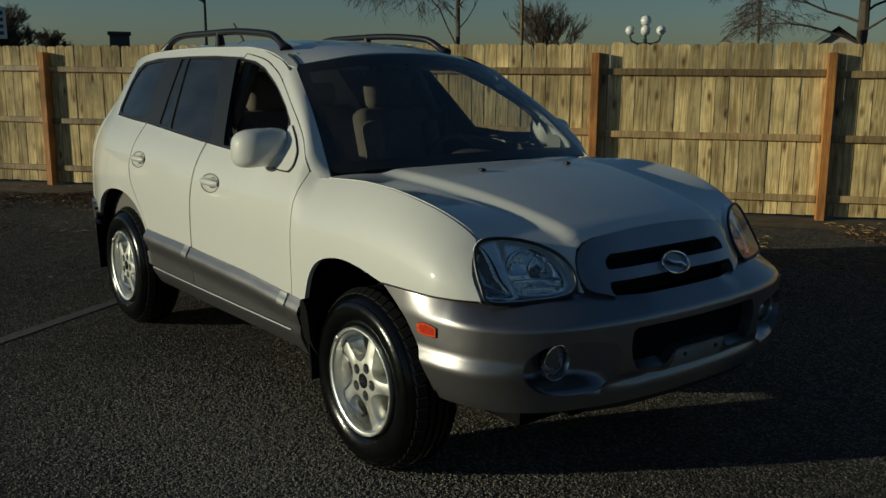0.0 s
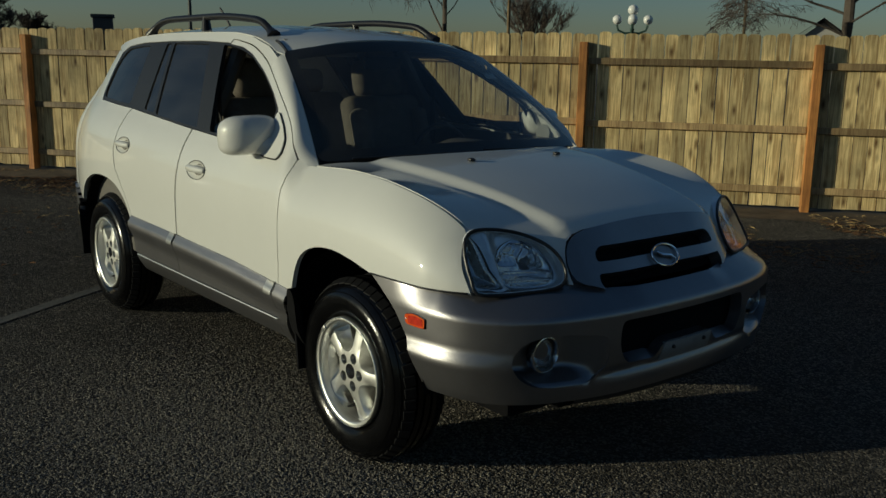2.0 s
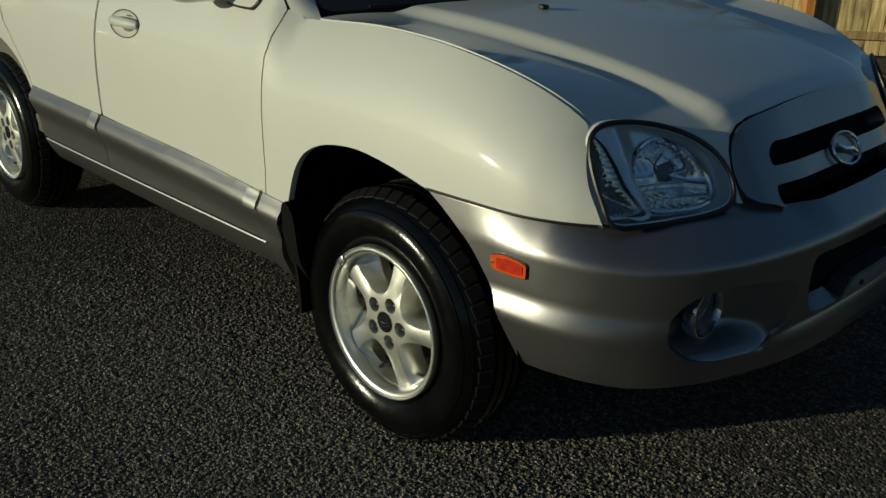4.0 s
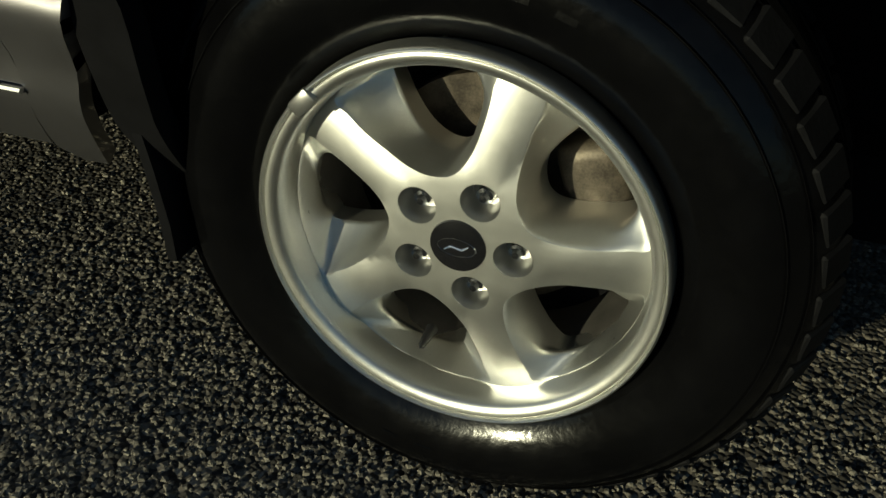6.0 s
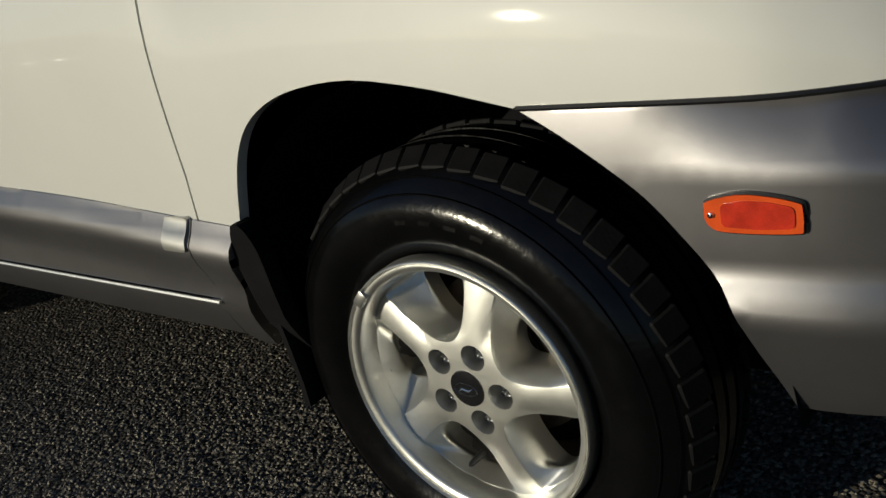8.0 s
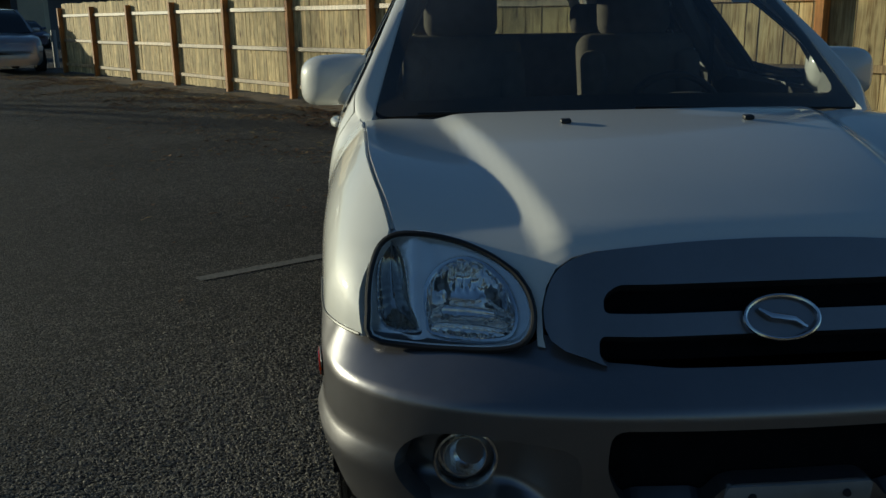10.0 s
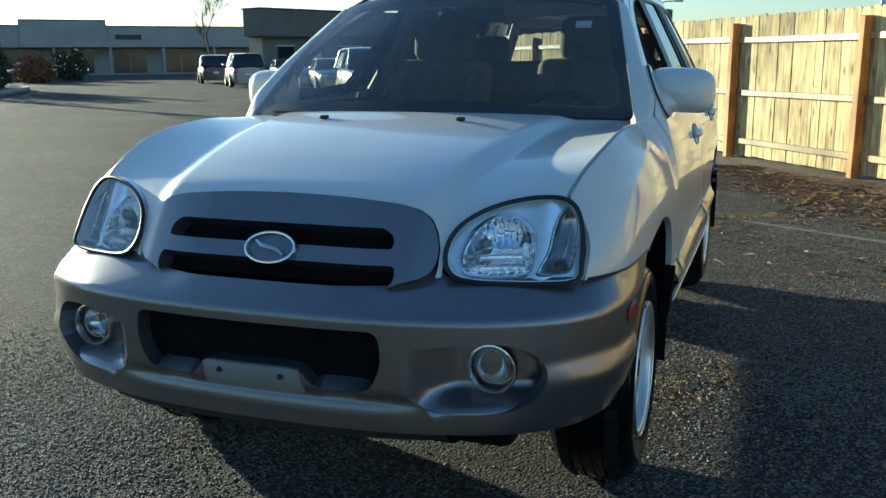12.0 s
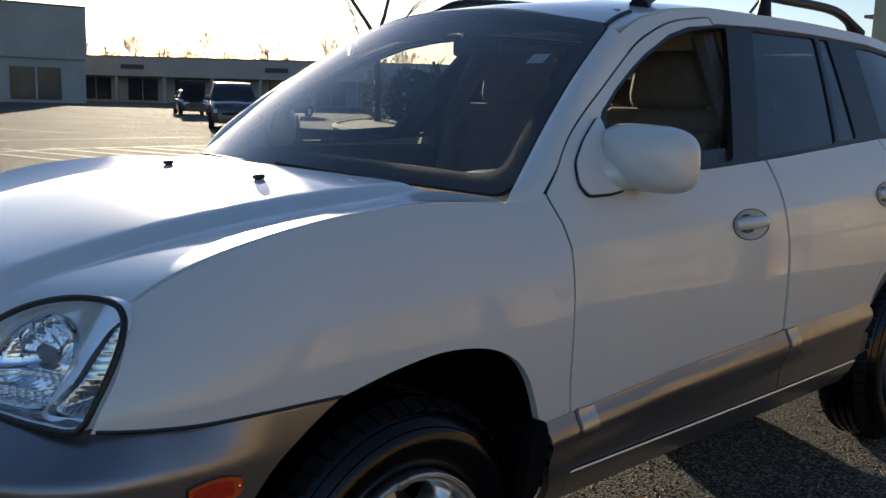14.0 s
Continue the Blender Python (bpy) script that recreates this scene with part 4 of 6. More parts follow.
    def bowl_back(y, z):
        """A deep fluted bowl with two small cups for the bulbs and a stepped foot."""
        rim = min(math.dist((y, z), p) for p in bowl)
        deep = .064 * ease(0, .055, rim) + sum(.016 * math.exp(-((y - p) ** 2 + (z - q) ** 2) / .016 ** 2) for p, q in bulbs)
        flute = .0042 * math.sin(2 * math.pi * (y - .57) / .0155) * ease(.845, .875, z) * ease(0, .012, rim)
        foot = .020 * (.5 + .5 * math.cos(2 * math.pi * (z - .79) / .020)) * ease(.838, .828, z) * ease(0, .01, rim)
        return (front_x(y, z) - .028 - deep + flute + foot, y, z)

    panel("reflector_bowl", bowl, bowl_back, REFLECTOR, lamp, sgn=sgn, thick=.002, step=.0042, label="fluted chrome reflector bowl")
    part("bowl_ring", flip(tube([(front_x(y, z) - .022, y, z) for y, z in bowl], .0052, 6, closed=True, up=(1, 0, .5)), sgn), CHROME, lamp)
    mid_y, mid_z = .61, .872
    rim = [(front_x(y, z) + .004, mid_y + (y - mid_y) * .972, mid_z + (z - mid_z) * .955) for y, z in hl]
    part("lens_rim", flip(tube(rim, .0035, 6, closed=True, up=(1, .2, .4)), sgn), LAMPHOUSE, lamp, "bright rim inside the lens")
    for y, z in bulbs:
        m = pose(bowl_back(y, z)[0] + .024, y, z, 0, 0, -90)
        part("bulb", flip(move(lathe([(.0, .000), (.007, -.003), (.010, -.010), (.010, -.032)], 16), m), sgn), PLATEGREY, lamp, "dark bulb cap")

    def leaf_back(y, z):
        """A shallow chrome hollow, fluted over its lower half."""
        rim = min(math.dist((y, z), p) for p in turn)
        return (front_x(y, z) - .028 - .036 * ease(0, .034, rim) + .0005 * math.sin(2 * math.pi * y / .011) * ease(.88, .83, z) * ease(0, .01, rim), y, z)

    panel("turn_lamp", turn, leaf_back, TURNLAMP, lamp, sgn=sgn, thick=.002, step=.004, label="leaf-shaped chrome side turn lamp")

    # fog lamp in its pocket
    pocket = spline([(s_of_y(.405), .632), (s_of_y(.50), .655), (s_of_y(.60), .662), (s_of_y(.68), .645), (s_of_y(.725), .595), (s_of_y(.715), .535), (s_of_y(.66), .492), (s_of_y(.56), .482), (s_of_y(.45), .492), (s_of_y(.40), .55)], 4, True)
    fogp = panel("fog_lamp_pocket", pocket, recess, SILVER, suv, sgn=sgn, thick=.002, step=.012, off=-.001)
    rows = [[Vector(bumper(s, z)).lerp(Vector(recess(s, z)), f) - Vector((.003, 0, 0)) for s, z in pocket + pocket[:1]] for f in (0, .3, .6, 1)]
    part("pocket_wall", flip(skin(rows), sgn), SILVER, fogp, sharp=60)
    m = pose(.782, .594, .586, 0, 0, -90)
    fog = part("fog_lamp", flip(move(lathe([(.046, -.03), (.060, -.028), (.063, -.004), (.061, .004), (.057, .005), (.0545, .001), (.053, -.008), (.050, -.020)], 40), m), sgn), FOGCUP, suv, "round fog lamp with a chrome rim")
    part("fog_reflector", flip(move(lathe([(.0, -.045), (.02, -.040), (.034, -.028), (.040, -.012), (.042, -.012), (.043, -.03)], 32), m), sgn), FOGCUP, fog)
    part("fog_lens", flip(move(lathe([(.0, .006), (.03, .003), (.049, -.003)], 32), m), sgn), LENS, fog).visible_shadow = False
    # side marker
    mk = [(s_of_x(x - .010), z) for x, z in spline([(.420, .686), (.450, .6935), (.480, .692), (.507, .686), (.511, .680), (.511, .659), (.506, .6545), (.470, .653), (.435, .654), (.423, .658), (.4175, .666), (.4170, .678)], 3, True)]
    marker = panel("side_marker", mk, bumper, AMBER, suv, sgn=sgn, step=.012, thick=.02, off=.007, label="orange side marker lamp")
    inner = [(s_of_x(x - .010), z) for x, z in ((.434, .684), (.455, .688), (.480, .687), (.504, .682), (.504, .660), (.470, .658), (.434, .660))]
    panel("marker_reflector", rounded(inner, .006), bumper, REDAMBER, marker, sgn=sgn, step=.012, thick=.004, off=.0085)
    part("marker_screw", flip(move(lathe([(0, -.002), (.003, -.001), (.0036, .003)], 12), Matrix.Translation(Vector(bumper(s_of_x(.4145), .672)) + Vector((0, .0085, 0))) @ Matrix.Rotation(math.pi, 4, 'Z')), sgn), CHROME, marker)
    part("marker_seal", flip(tube([Vector(bumper(s, z)) + Vector((.001, .002, 0)) for s, z in mk], .0028, 6, closed=True), sgn), TRIM, suv)
    # mud flaps
    for x, w in ((-.350, .893), (-3.02, .89)):
        rows = [[(x + .008 + .035 * ease(.58, .30, z) + t, y, z) for y in (w - .29, w - .2, w - .08, w - .005)] for t in (0,) for z in (.60, .5, .4, .33, .285)]
        rows2 = [[(p[0] - .012, p[1], p[2]) for p in r] for r in rows]
        ring = [rows[i] + rows2[i][::-1] for i in range(len(rows))]
        b = skin(ring, closed=True)
        b.verts.ensure_lookup_table()
        b.faces.new([b.verts[i] for i in range(8)])
        b.faces.new([b.verts[i] for i in range(len(b.verts) - 8, len(b.verts))])
        part("mud_flap", flip(b, sgn), MESHBLACK, suv, "black rubber mud flap", sharp=30)
    guard = spline([(-.346, .618), (-.357, .602), (-.364, .575), (-.365, .545), (-.360, .505), (-.350, .450), (-.338, .400), (-.330, .345), (-.302, .345), (-.298, .42), (-.302, .50), (-.306, .575), (-.325, .612)], 3, True)
    panel("wheel_arch_guard", guard, side, MESHBLACK, suv, sgn=sgn, step=.014, thick=.03, off=.014, label="black rubber edge of the wheel arch")
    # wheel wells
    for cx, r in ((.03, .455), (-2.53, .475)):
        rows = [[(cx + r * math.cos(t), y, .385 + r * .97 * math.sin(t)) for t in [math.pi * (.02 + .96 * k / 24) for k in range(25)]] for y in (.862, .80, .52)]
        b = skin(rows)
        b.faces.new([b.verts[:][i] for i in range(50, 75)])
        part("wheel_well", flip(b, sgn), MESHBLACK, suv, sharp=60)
    # rear bumper side
    panel("rear_bumper", [(-2.985, .64), (-3.10, .69), (-3.24, .71), (-3.29, .68), (-3.28, .580), (-3.01, .555)], side, SILVER, suv, sgn=sgn, off=.022, thick=.04)

bump = [(s, .772 + .014 * ease(.34, .52, abs(s)) + .024 * ease(.335, .40, abs(s)) * ease(.52, .465, abs(s))) for s in np.linspace(-s_of_x(.25), s_of_x(.25), 101)]
right = [(s_of_x(x), z) for x, z in ARCH_FRONT]
bump = bump + right + [(s, .426 + .008 * ease(s_of_x(.74), s_of_x(.59), abs(s)) + .006 * ease(.5, .3, abs(s))) for s in np.linspace(s_of_x(.58), -s_of_x(.58), 31)] + [(-s, z) for s, z in right[::-1]]
intake = rounded([(-.345, .684), (.345, .684), (.352, .60), (.318, .530), (.175, .526), (.135, .578), (-.135, .578), (-.175, .526), (-.318, .530), (-.352, .60)], .03)
front_bumper = panel("front_bumper", bump, bumper, SILVER, suv, holes=[intake, pocket, [(-s, z) for s, z in pocket]], thick=.045, label="silver grey front bumper", step=.026, out=(-.3, 0, .55))
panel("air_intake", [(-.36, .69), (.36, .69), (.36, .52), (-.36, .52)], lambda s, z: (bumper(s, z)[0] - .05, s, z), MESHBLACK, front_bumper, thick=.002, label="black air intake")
lip = [(s, 0) for s in np.linspace(-.50, .50, 33)]
part("lower_lip", skin([[Vector(bumper(s, .432)) + Vector((-.012 - back, 0, z - .432)) for s, _ in lip] for z, back in ((.440, .0), (.418, .006), (.400, .02), (.395, .05), (.40, .12))]), BLACK, front_bumper, "black plastic lower lip")
panel("plate_holder", rounded([(-.135, .574), (.135, .574), (.145, .507), (-.145, .507)], .008), bumper, PLATEGREY, front_bumper, off=.006, thick=.014, label="blank grey number plate holder")
for y in (-.088, .088):
    part("plate_bolt", move(lathe([(0, .006), (.006, .006), (.008, 0)], 12), pose(bumper(y, .552)[0] + .006, y, .552, 0, 0, -90)), BLACK, front_bumper)

# grille: frame, slots, bar and badge
edge = [(-.437, .826), (-.437, .858), (-.425, .895), (-.406, .925), (-.376, .946), (-.33, .960), (-.25, .969), (-.15, .975), (0, .978)]
edge = spline(edge + [(-y, z) for y, z in edge[-2::-1]], 5)
slot_low = rounded([(-.335, .772), (.335, .772), (.346, .790), (.342, .820), (-.342, .820), (-.346, .790)], .016)
slot_top = rounded([(-.33, .857), (.33, .857), (.328, .885), (.30, .905), (-.30, .905), (-.328, .885)], .018)
grille = panel("grille", edge + [(.428, .806), (.405, .792), (.37, .784), (.34, .774), (-.34, .774), (-.37, .784), (-.405, .792), (-.428, .806)], lambda y, z: (front_x(y, z) + .010 - .006 * ease(.05, 0, .43 - abs(y)), y, z), SILVER, suv, holes=[slot_low, slot_top], thick=.05, step=.022, label="silver grey grille frame with two slots")
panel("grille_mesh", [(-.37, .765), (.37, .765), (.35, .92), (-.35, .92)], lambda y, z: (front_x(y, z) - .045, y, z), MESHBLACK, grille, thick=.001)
bx = front_x(0, .848) + .022
badge = part("badge", tube([(bx - .62 * .037 * math.sin(t), .071 * math.cos(t), .848 + .035 * math.sin(t)) for t in [2 * math.pi * k / 40 for k in range(40)]], .0042, 8, closed=True, up=(1, 0, .6)), CHROME, grille, "oval chrome badge")
rows = [[(bx - .008 - .62 * r * .035 * math.sin(t), r * .066 * math.cos(t), .848 + r * .035 * math.sin(t)) for t in [2 * math.pi * k / 40 for k in range(40)]] for r in (.02, .5, 1)]
part("badge_plate", skin(rows, closed=True), SILVER, badge)
part("badge_stroke", tube([(bx + .002 - .62 * (z - .848), y, z) for y, z in ((.044, .832), (.022, .845), (-.022, .851), (-.044, .864))], [.004, .009, .009, .004], 10, squash=.8), CHROME, badge)

# hood
seam = [(hood_a(seam_y(x), x=x), seam_y(x) - .003) for x in np.linspace(-.335, .515, 40)]
lamp_top = [(hood_a(y, z), y) for y, z in ((.708, .979), (.655, .982), (.598, .975), (.552, .963), (.511, .945), (.476, .920), (.455, .886), (.449, .845), (.452, .815), (.452, .793))]
grille_top = [(hood_a(y - .003, z - .002), y - .003 if y else 0) for y, z in ((.441, .793), (.444, .810), (.444, .826), (.443, .858), (.431, .897), (.411, .929), (.379, .951), (.332, .966), (.25, .975), (.15, .981), (.003, .984))]
cowl = [(hood_a(y, x=-.335 + .18 * (1 - (y / .76) ** 2)), y) for y in np.linspace(0, .745, 10)]
right = cowl + seam + lamp_top + grille_top[:-1]
hood_panel = panel("hood", right + [(grille_top[-1][0], 0)] + [(a, -y) for a, y in right[:0:-1]], hood, WHITE, suv, thick=.025, step=.016, label="white hood with a raised middle")
for sgn in (1, -1):
    rows = [[Vector(side(x, seam_z(x))) + Vector((0, dy, -.016)) for x in np.linspace(-.38, .50, 40)] for dy in (-.03, .012)]
    part("hood_gutter", flip(skin(rows), sgn), WHITE, suv)
for y in (-.246, .246):
    z = hood_z(-.01, y)
    part("washer_nozzle", move(block(-.012, .012, -.014, .014, 0, .012, .005), pose(-.01, y, z, 0, 6, 0)), BLACK, hood_panel)

# cowl, windscreen, wipers
part("cowl", skin([[(-.20 - .18 * (y / .76) ** 2 + dx, y, z - .02 * (y / .76) ** 2) for y in np.linspace(-.76, .76, 21)] for dx, z in ((.11, 1.112), (.06, 1.118), (.02, 1.105), (-.05, 1.100), (-.12, 1.11))]), BLACK, suv, "black cowl grille")
ws = panel("windscreen", rounded([(-1, 0.02), (1, 0.02), (.995, .99), (-.995, .99)], .07), shield, SCREENGLASS, suv, step=.06, thick=0, label="clear windscreen with a black border")
ws.visible_shadow = False
inner = rounded([(-.94, .10), (.94, .10), (.925, .94), (-.925, .94)], .09)
panel("screen_border", rounded([(-1.0, .015), (1.0, .015), (1.0, 1.0), (-1.0, 1.0)], .05), shield, TRIM, suv, holes=[inner], step=.05, thick=0, off=-.004)
for y0, y1, v in ((-.10, -.62, .022), (.52, .0, .022)):
    pts = [Vector(shield(y / .75, v * (.35 + .65 * k / 8))) + Vector((.004, 0, .006)) for k, y in enumerate(np.linspace(y0, y1, 9))]
    part("wiper", tube(pts, .0045, 6), BLACK, suv, "black wiper blade")
part("sun_strip", skin([[Vector(shield(u, v)) - Vector((.02, 0, .02)) for u in np.linspace(-.9, .9, 9)] for v in (.93, .99)]), TRIM, suv)

# roof with pressed ribs, rails, aerial
rim = [(-.905 + .045 * (1 - (y / .585) ** 2) - .012, y) for y in np.linspace(-.575, .575, 15)]
rim += [(x, side_y(x, d_height(x)) - .008) for x in np.linspace(-.98, -3.1, 24)]
rim += [(-3.2, .4), (-3.22, 0), (-3.2, -.4)] + [(x, -side_y(x, d_height(x)) + .008) for x in np.linspace(-3.1, -.98, 24)]
panel("roof", rim, roof, WHITE, suv, step=.05, thick=.03, out=(-1.8, 0, 1.0), label="white roof with pressed ribs",
      add=lambda x, y: .012 * sum(ease(.022, .008, abs(y - c)) for c in (-.30, -.10, .10, .30)) * ease(-1.10, -1.25, x) * ease(-3.0, -2.8, x))
for sgn in (1, -1):
    pts = spline([(-1.18, .490, 1.615), (-1.24, .484, 1.652), (-1.33, .480, 1.690), (-1.46, .478, 1.706), (-1.74, .478, 1.722), (-2.1, .480, 1.722), (-2.42, .495, 1.716), (-2.56, .505, 1.685), (-2.64, .515, 1.630)], 5)
    rail = part("roof_rail", flip(tube(pts, [.018 + .016 * ease(.12, 0, min(i, len(pts) - 1 - i) / len(pts)) for i in range(len(pts))], 12), sgn), RAILBLACK, suv, "black roof rail")
    part("rail_foot", flip(tube([(-1.95, .479, 1.725), (-1.93, .485, 1.640)], [.018, .03], 10), sgn), RAILBLACK, rail)
    part("roof_ditch_strip", flip(tube([Vector(roof(x, side_y(x, d_height(x)) - .05)) + Vector((0, 0, .001)) for x in np.linspace(-.93, -1.08, 6)], .008, 6), sgn), BLACK, suv)
part("aerial", tube([(-2.62, .0, 1.665), (-2.66, 0, 1.72), (-2.78, 0, 1.82)], [.010, .007, .006], 8), BLACK, suv, "short black roof aerial")

# tail: gate, glass, bumper
def tail(y, z):
    w = max(.05, side_y(-3.2, z) - .0)
    return (-3.47 + .75 * max(0, z - 1.10) ** 1.15 + .22 * (abs(y) / .85) ** 3 - .03 * ease(.9, .7, z), y, z)


tail_x = curve((.62, -3.19), (1.2, -3.185), (1.38, -3.135), (1.56, -3.068))
rear_glass = rounded([(-.58, 1.19), (.58, 1.19), (.42, 1.52), (-.42, 1.52)], .05)
gate = panel("tailgate", [(-.63, .62), (.63, .62), (.63, 1.1), (.59, 1.3), (.45, 1.58), (-.45, 1.58), (-.59, 1.3), (-.63, 1.1)], tail, WHITE, suv, holes=[rear_glass], step=.06, thick=.03, label="white tailgate")
for sgn in (1, -1):
    panel("rear_lamp", rounded([(.50, .90), (.61, .90), (.61, 1.14), (.53, 1.14)], .02), tail, REDLENS, suv, sgn=sgn, off=.012, thick=.03, label="red rear lamp")
panel("rear_window", rear_glass, tail, GLASS, gate, step=.08, thick=0, off=-.01).visible_shadow = False
panel("rear_bumper_cover", [(-.76, .55), (.76, .55), (.76, .70), (-.76, .70)], lambda y, z: (tail(y, z)[0] - .06, y, z), SILVER, suv, step=.06, thick=.05)
for sgn in (1, -1):
    rows = []
    for z in np.linspace(.62, 1.545, 14):
        a = Vector(side(tail_x(z), z))
        rows.append([a.lerp(Vector(tail(min(.62, a.y - .06), z)), f) + Vector((-.05, .05, 0)) * math.sin(math.pi * f) * ease(1.45, 1.0, z) for f in np.linspace(0, 1, 8)])
    part("tail_corner", flip(skin(rows), sgn), WHITE, suv)

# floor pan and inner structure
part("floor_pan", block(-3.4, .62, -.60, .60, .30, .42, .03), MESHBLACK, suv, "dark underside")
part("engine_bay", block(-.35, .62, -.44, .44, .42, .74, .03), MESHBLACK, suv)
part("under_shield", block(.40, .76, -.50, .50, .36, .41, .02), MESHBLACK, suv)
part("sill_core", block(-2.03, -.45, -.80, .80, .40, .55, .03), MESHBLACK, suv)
for x in (-.02, -2.62):
    part("axle", tube([(x, -.66, .36), (x, .66, .36)], .045, 10), MESHBLACK, suv)


# ---------------------------------------------------------------- the car: cabin
part("headliner", skin([[Vector(roof(x, y)) - Vector((0, 0, .05)) for y in np.linspace(-.50, .50, 9)] for x in np.linspace(-1.0, -3.1, 10)]), HEADLINER, suv, "pale cloth headliner")
part("bulkhead", skin([[(-.30, y, z) for y in (-.76, 0, .76)] for z in (.42, .8, 1.06)]), MESHBLACK, suv)
dash = part("dashboard", skin([[(x - .06 * (1 - (y / .76) ** 2) * k, y, z) for y in np.linspace(-.74, .74, 17)] for x, z, k in ((-.30, 1.085, 0), (-.45, 1.085, .2), (-.66, 1.075, .5), (-.80, 1.045, 1), (-.84, 1.00, 1), (-.80, .90, 1), (-.74, .70, 1))]), CABIN, suv, "brown grey dashboard")
part("instrument_hood", skin([[(x, .36 + .19 * math.cos(t), 1.045 + h * math.sin(t)) for t in np.linspace(0, math.pi, 13)] for x, h in ((-.55, .035), (-.70, .085), (-.82, .085), (-.825, .07))]), CABIN, dash)
ring = [(-.93 + .10 * math.sin(t) * -.42, .36 + .185 * math.cos(t), 1.005 + .175 * math.sin(t)) for t in [2 * math.pi * k / 40 for k in range(40)]]
wheel_in = part("steering_wheel", tube(ring, .015, 8, closed=True, up=(1, 0, .4)), BLACK, suv, "dark steering wheel")
part("steering_hub", move(block(-.03, .03, -.075, .075, -.055, .055, .02), pose(-.915, .36, 1.0, 0, -22, 0)), CABIN, wheel_in)
for y0, z0 in ((.18, 1.01), (.54, 1.01), (.36, .84)):
    part("steering_spoke", tube([(-.93, y0, z0), (-.915, .36 + (y0 - .36) * .35, 1.0 + (z0 - 1.0) * .3)], .014, 8, squash=.6), CABIN, wheel_in)
part("steering_column", tube([(-.90, .36, .99), (-.70, .36, .93)], [.045, .055], 10), CABIN, wheel_in)


def cushion(x0, x1, y0, y1, z0, z1, round_by, tilt=0, at=(0, 0, 0)):
    b = block(x0, x1, y0, y1, z0, z1, round_by, 4)
    return move(b, pose(*at, 0, tilt, 0))


def seat(y, x, wide=.50, head=True):
    s = part("front_seat", cushion(-.25, .27, -wide / 2, wide / 2, -.09, .07, .06, -6, (x, y, .70)), SEATCLOTH, suv, "brown grey cloth front seat")
    part("seat_back", cushion(-.08, .06, -wide / 2, wide / 2, 0, .60, .055, -17, (x - .24, y, .74)), SEATCLOTH, s)
    for k in (-1, 1):
        part("side_bolster", cushion(-.02, .085, -.05, .05, .05, .50, .04, -17, (x - .22, y + k * (wide / 2 - .05), .76)), SEATCLOTH, s)
        part("headrest_post", tube([(x - .42, y + k * .06, 1.30), (x - .44, y + k * .06, 1.40)], .007, 8), CHROME, s)
    part("headrest", cushion(-.06, .06, -.155, .155, 0, .21, .055, -12, (x - .425, y, 1.305)), SEATCLOTH, s)
    return s


seat(.37, -1.12)
seat(-.37, -1.12)
bench = part("rear_seat", cushion(-.25, .25, -.66, .66, -.09, .07, .05, -4, (-2.02, 0, .72)), SEATCLOTH, suv, "cloth rear bench")
part("bench_back", cushion(-.08, .07, -.66, .66, 0, .58, .05, -16, (-2.26, 0, .74)), SEATCLOTH, bench)
for y in (-.42, .42):
    part("headrest", cushion(-.05, .05, -.13, .13, 0, .15, .045, -10, (-2.44, y, 1.30)), SEATCLOTH, bench)
part("centre_console", block(-1.45, -.80, -.11, .11, .50, .80, .04, 3), CABIN, suv)
part("load_floor", block(-3.35, -2.45, -.70, .70, .60, .72, .02), CABIN, suv)
part("cabin_floor", block(-2.4, -.35, -.82, .82, .42, .50, .01), CABIN, suv)
for sgn in (1, -1):
    part("door_lining", flip(skin([[(x, min(.80, side_y(x, z) - .07), z) for x in np.linspace(-.55, -2.3, 12)] for z in (.5, .8, 1.0, 1.135)]), sgn), CABIN, suv)
    part("load_lining", flip(skin([[(x, min(.80, side_y(x, z) - .07), z) for x in np.linspace(-2.3, -3.3, 8)] for z in (.6, .8, 1.0, 1.21)]), sgn), CABIN, suv)
    part("belt_pillar", flip(tube([(-1.46, .735, 1.13), (-1.49, .60, 1.36), (-1.52, .50, 1.56)], .04, 8), sgn), CABIN, suv)
    part("seat_belt", flip(block(-1.44, -1.40, .665, .669, .9, 1.38), sgn), BLACK, suv, smooth=False)
    part("sun_visor", flip(move(block(-.07, .07, -.17, .17, -.008, .008, .006), pose(-1.02, .33, 1.565, 0, 30, 0)), sgn), HEADLINER, suv)
part("inner_mirror", move(block(-.012, .012, -.11, .11, -.03, .03, .012), pose(-.98, 0, 1.50)), BLACK, suv)
part("screen_sticker", move(block(-.001, .001, -.03, .03, -.02, .02), pose(*(Vector(shield(.78, .72)) - Vector((.012, 0, .012))), 0, -52, 0)), material("sticker_paper", (.62, .70, .78), .6), suv, smooth=False)


# ---------------------------------------------------------------- the car: wheels
def wheel_face(x, z):
    """The front of the alloy wheel: a proud hub and crowned spokes that fall away towards the rim."""
    r = math.hypot(x, z)
    t = (87 - math.degrees(math.atan2(z, x))) % 72
    t = t - 72 if t > 50 else t
    across = min(1.4, abs(t - 12.5) / 10) ** 2 * r * .018 * ease(.070, .115, r)
    return (x, -.0995 + .014 * max(0, (r - .045) / .145) ** 1.6 + across, z)


def polar(a, r):
    return (r * math.cos(math.radians(a)), r * math.sin(math.radians(a)))


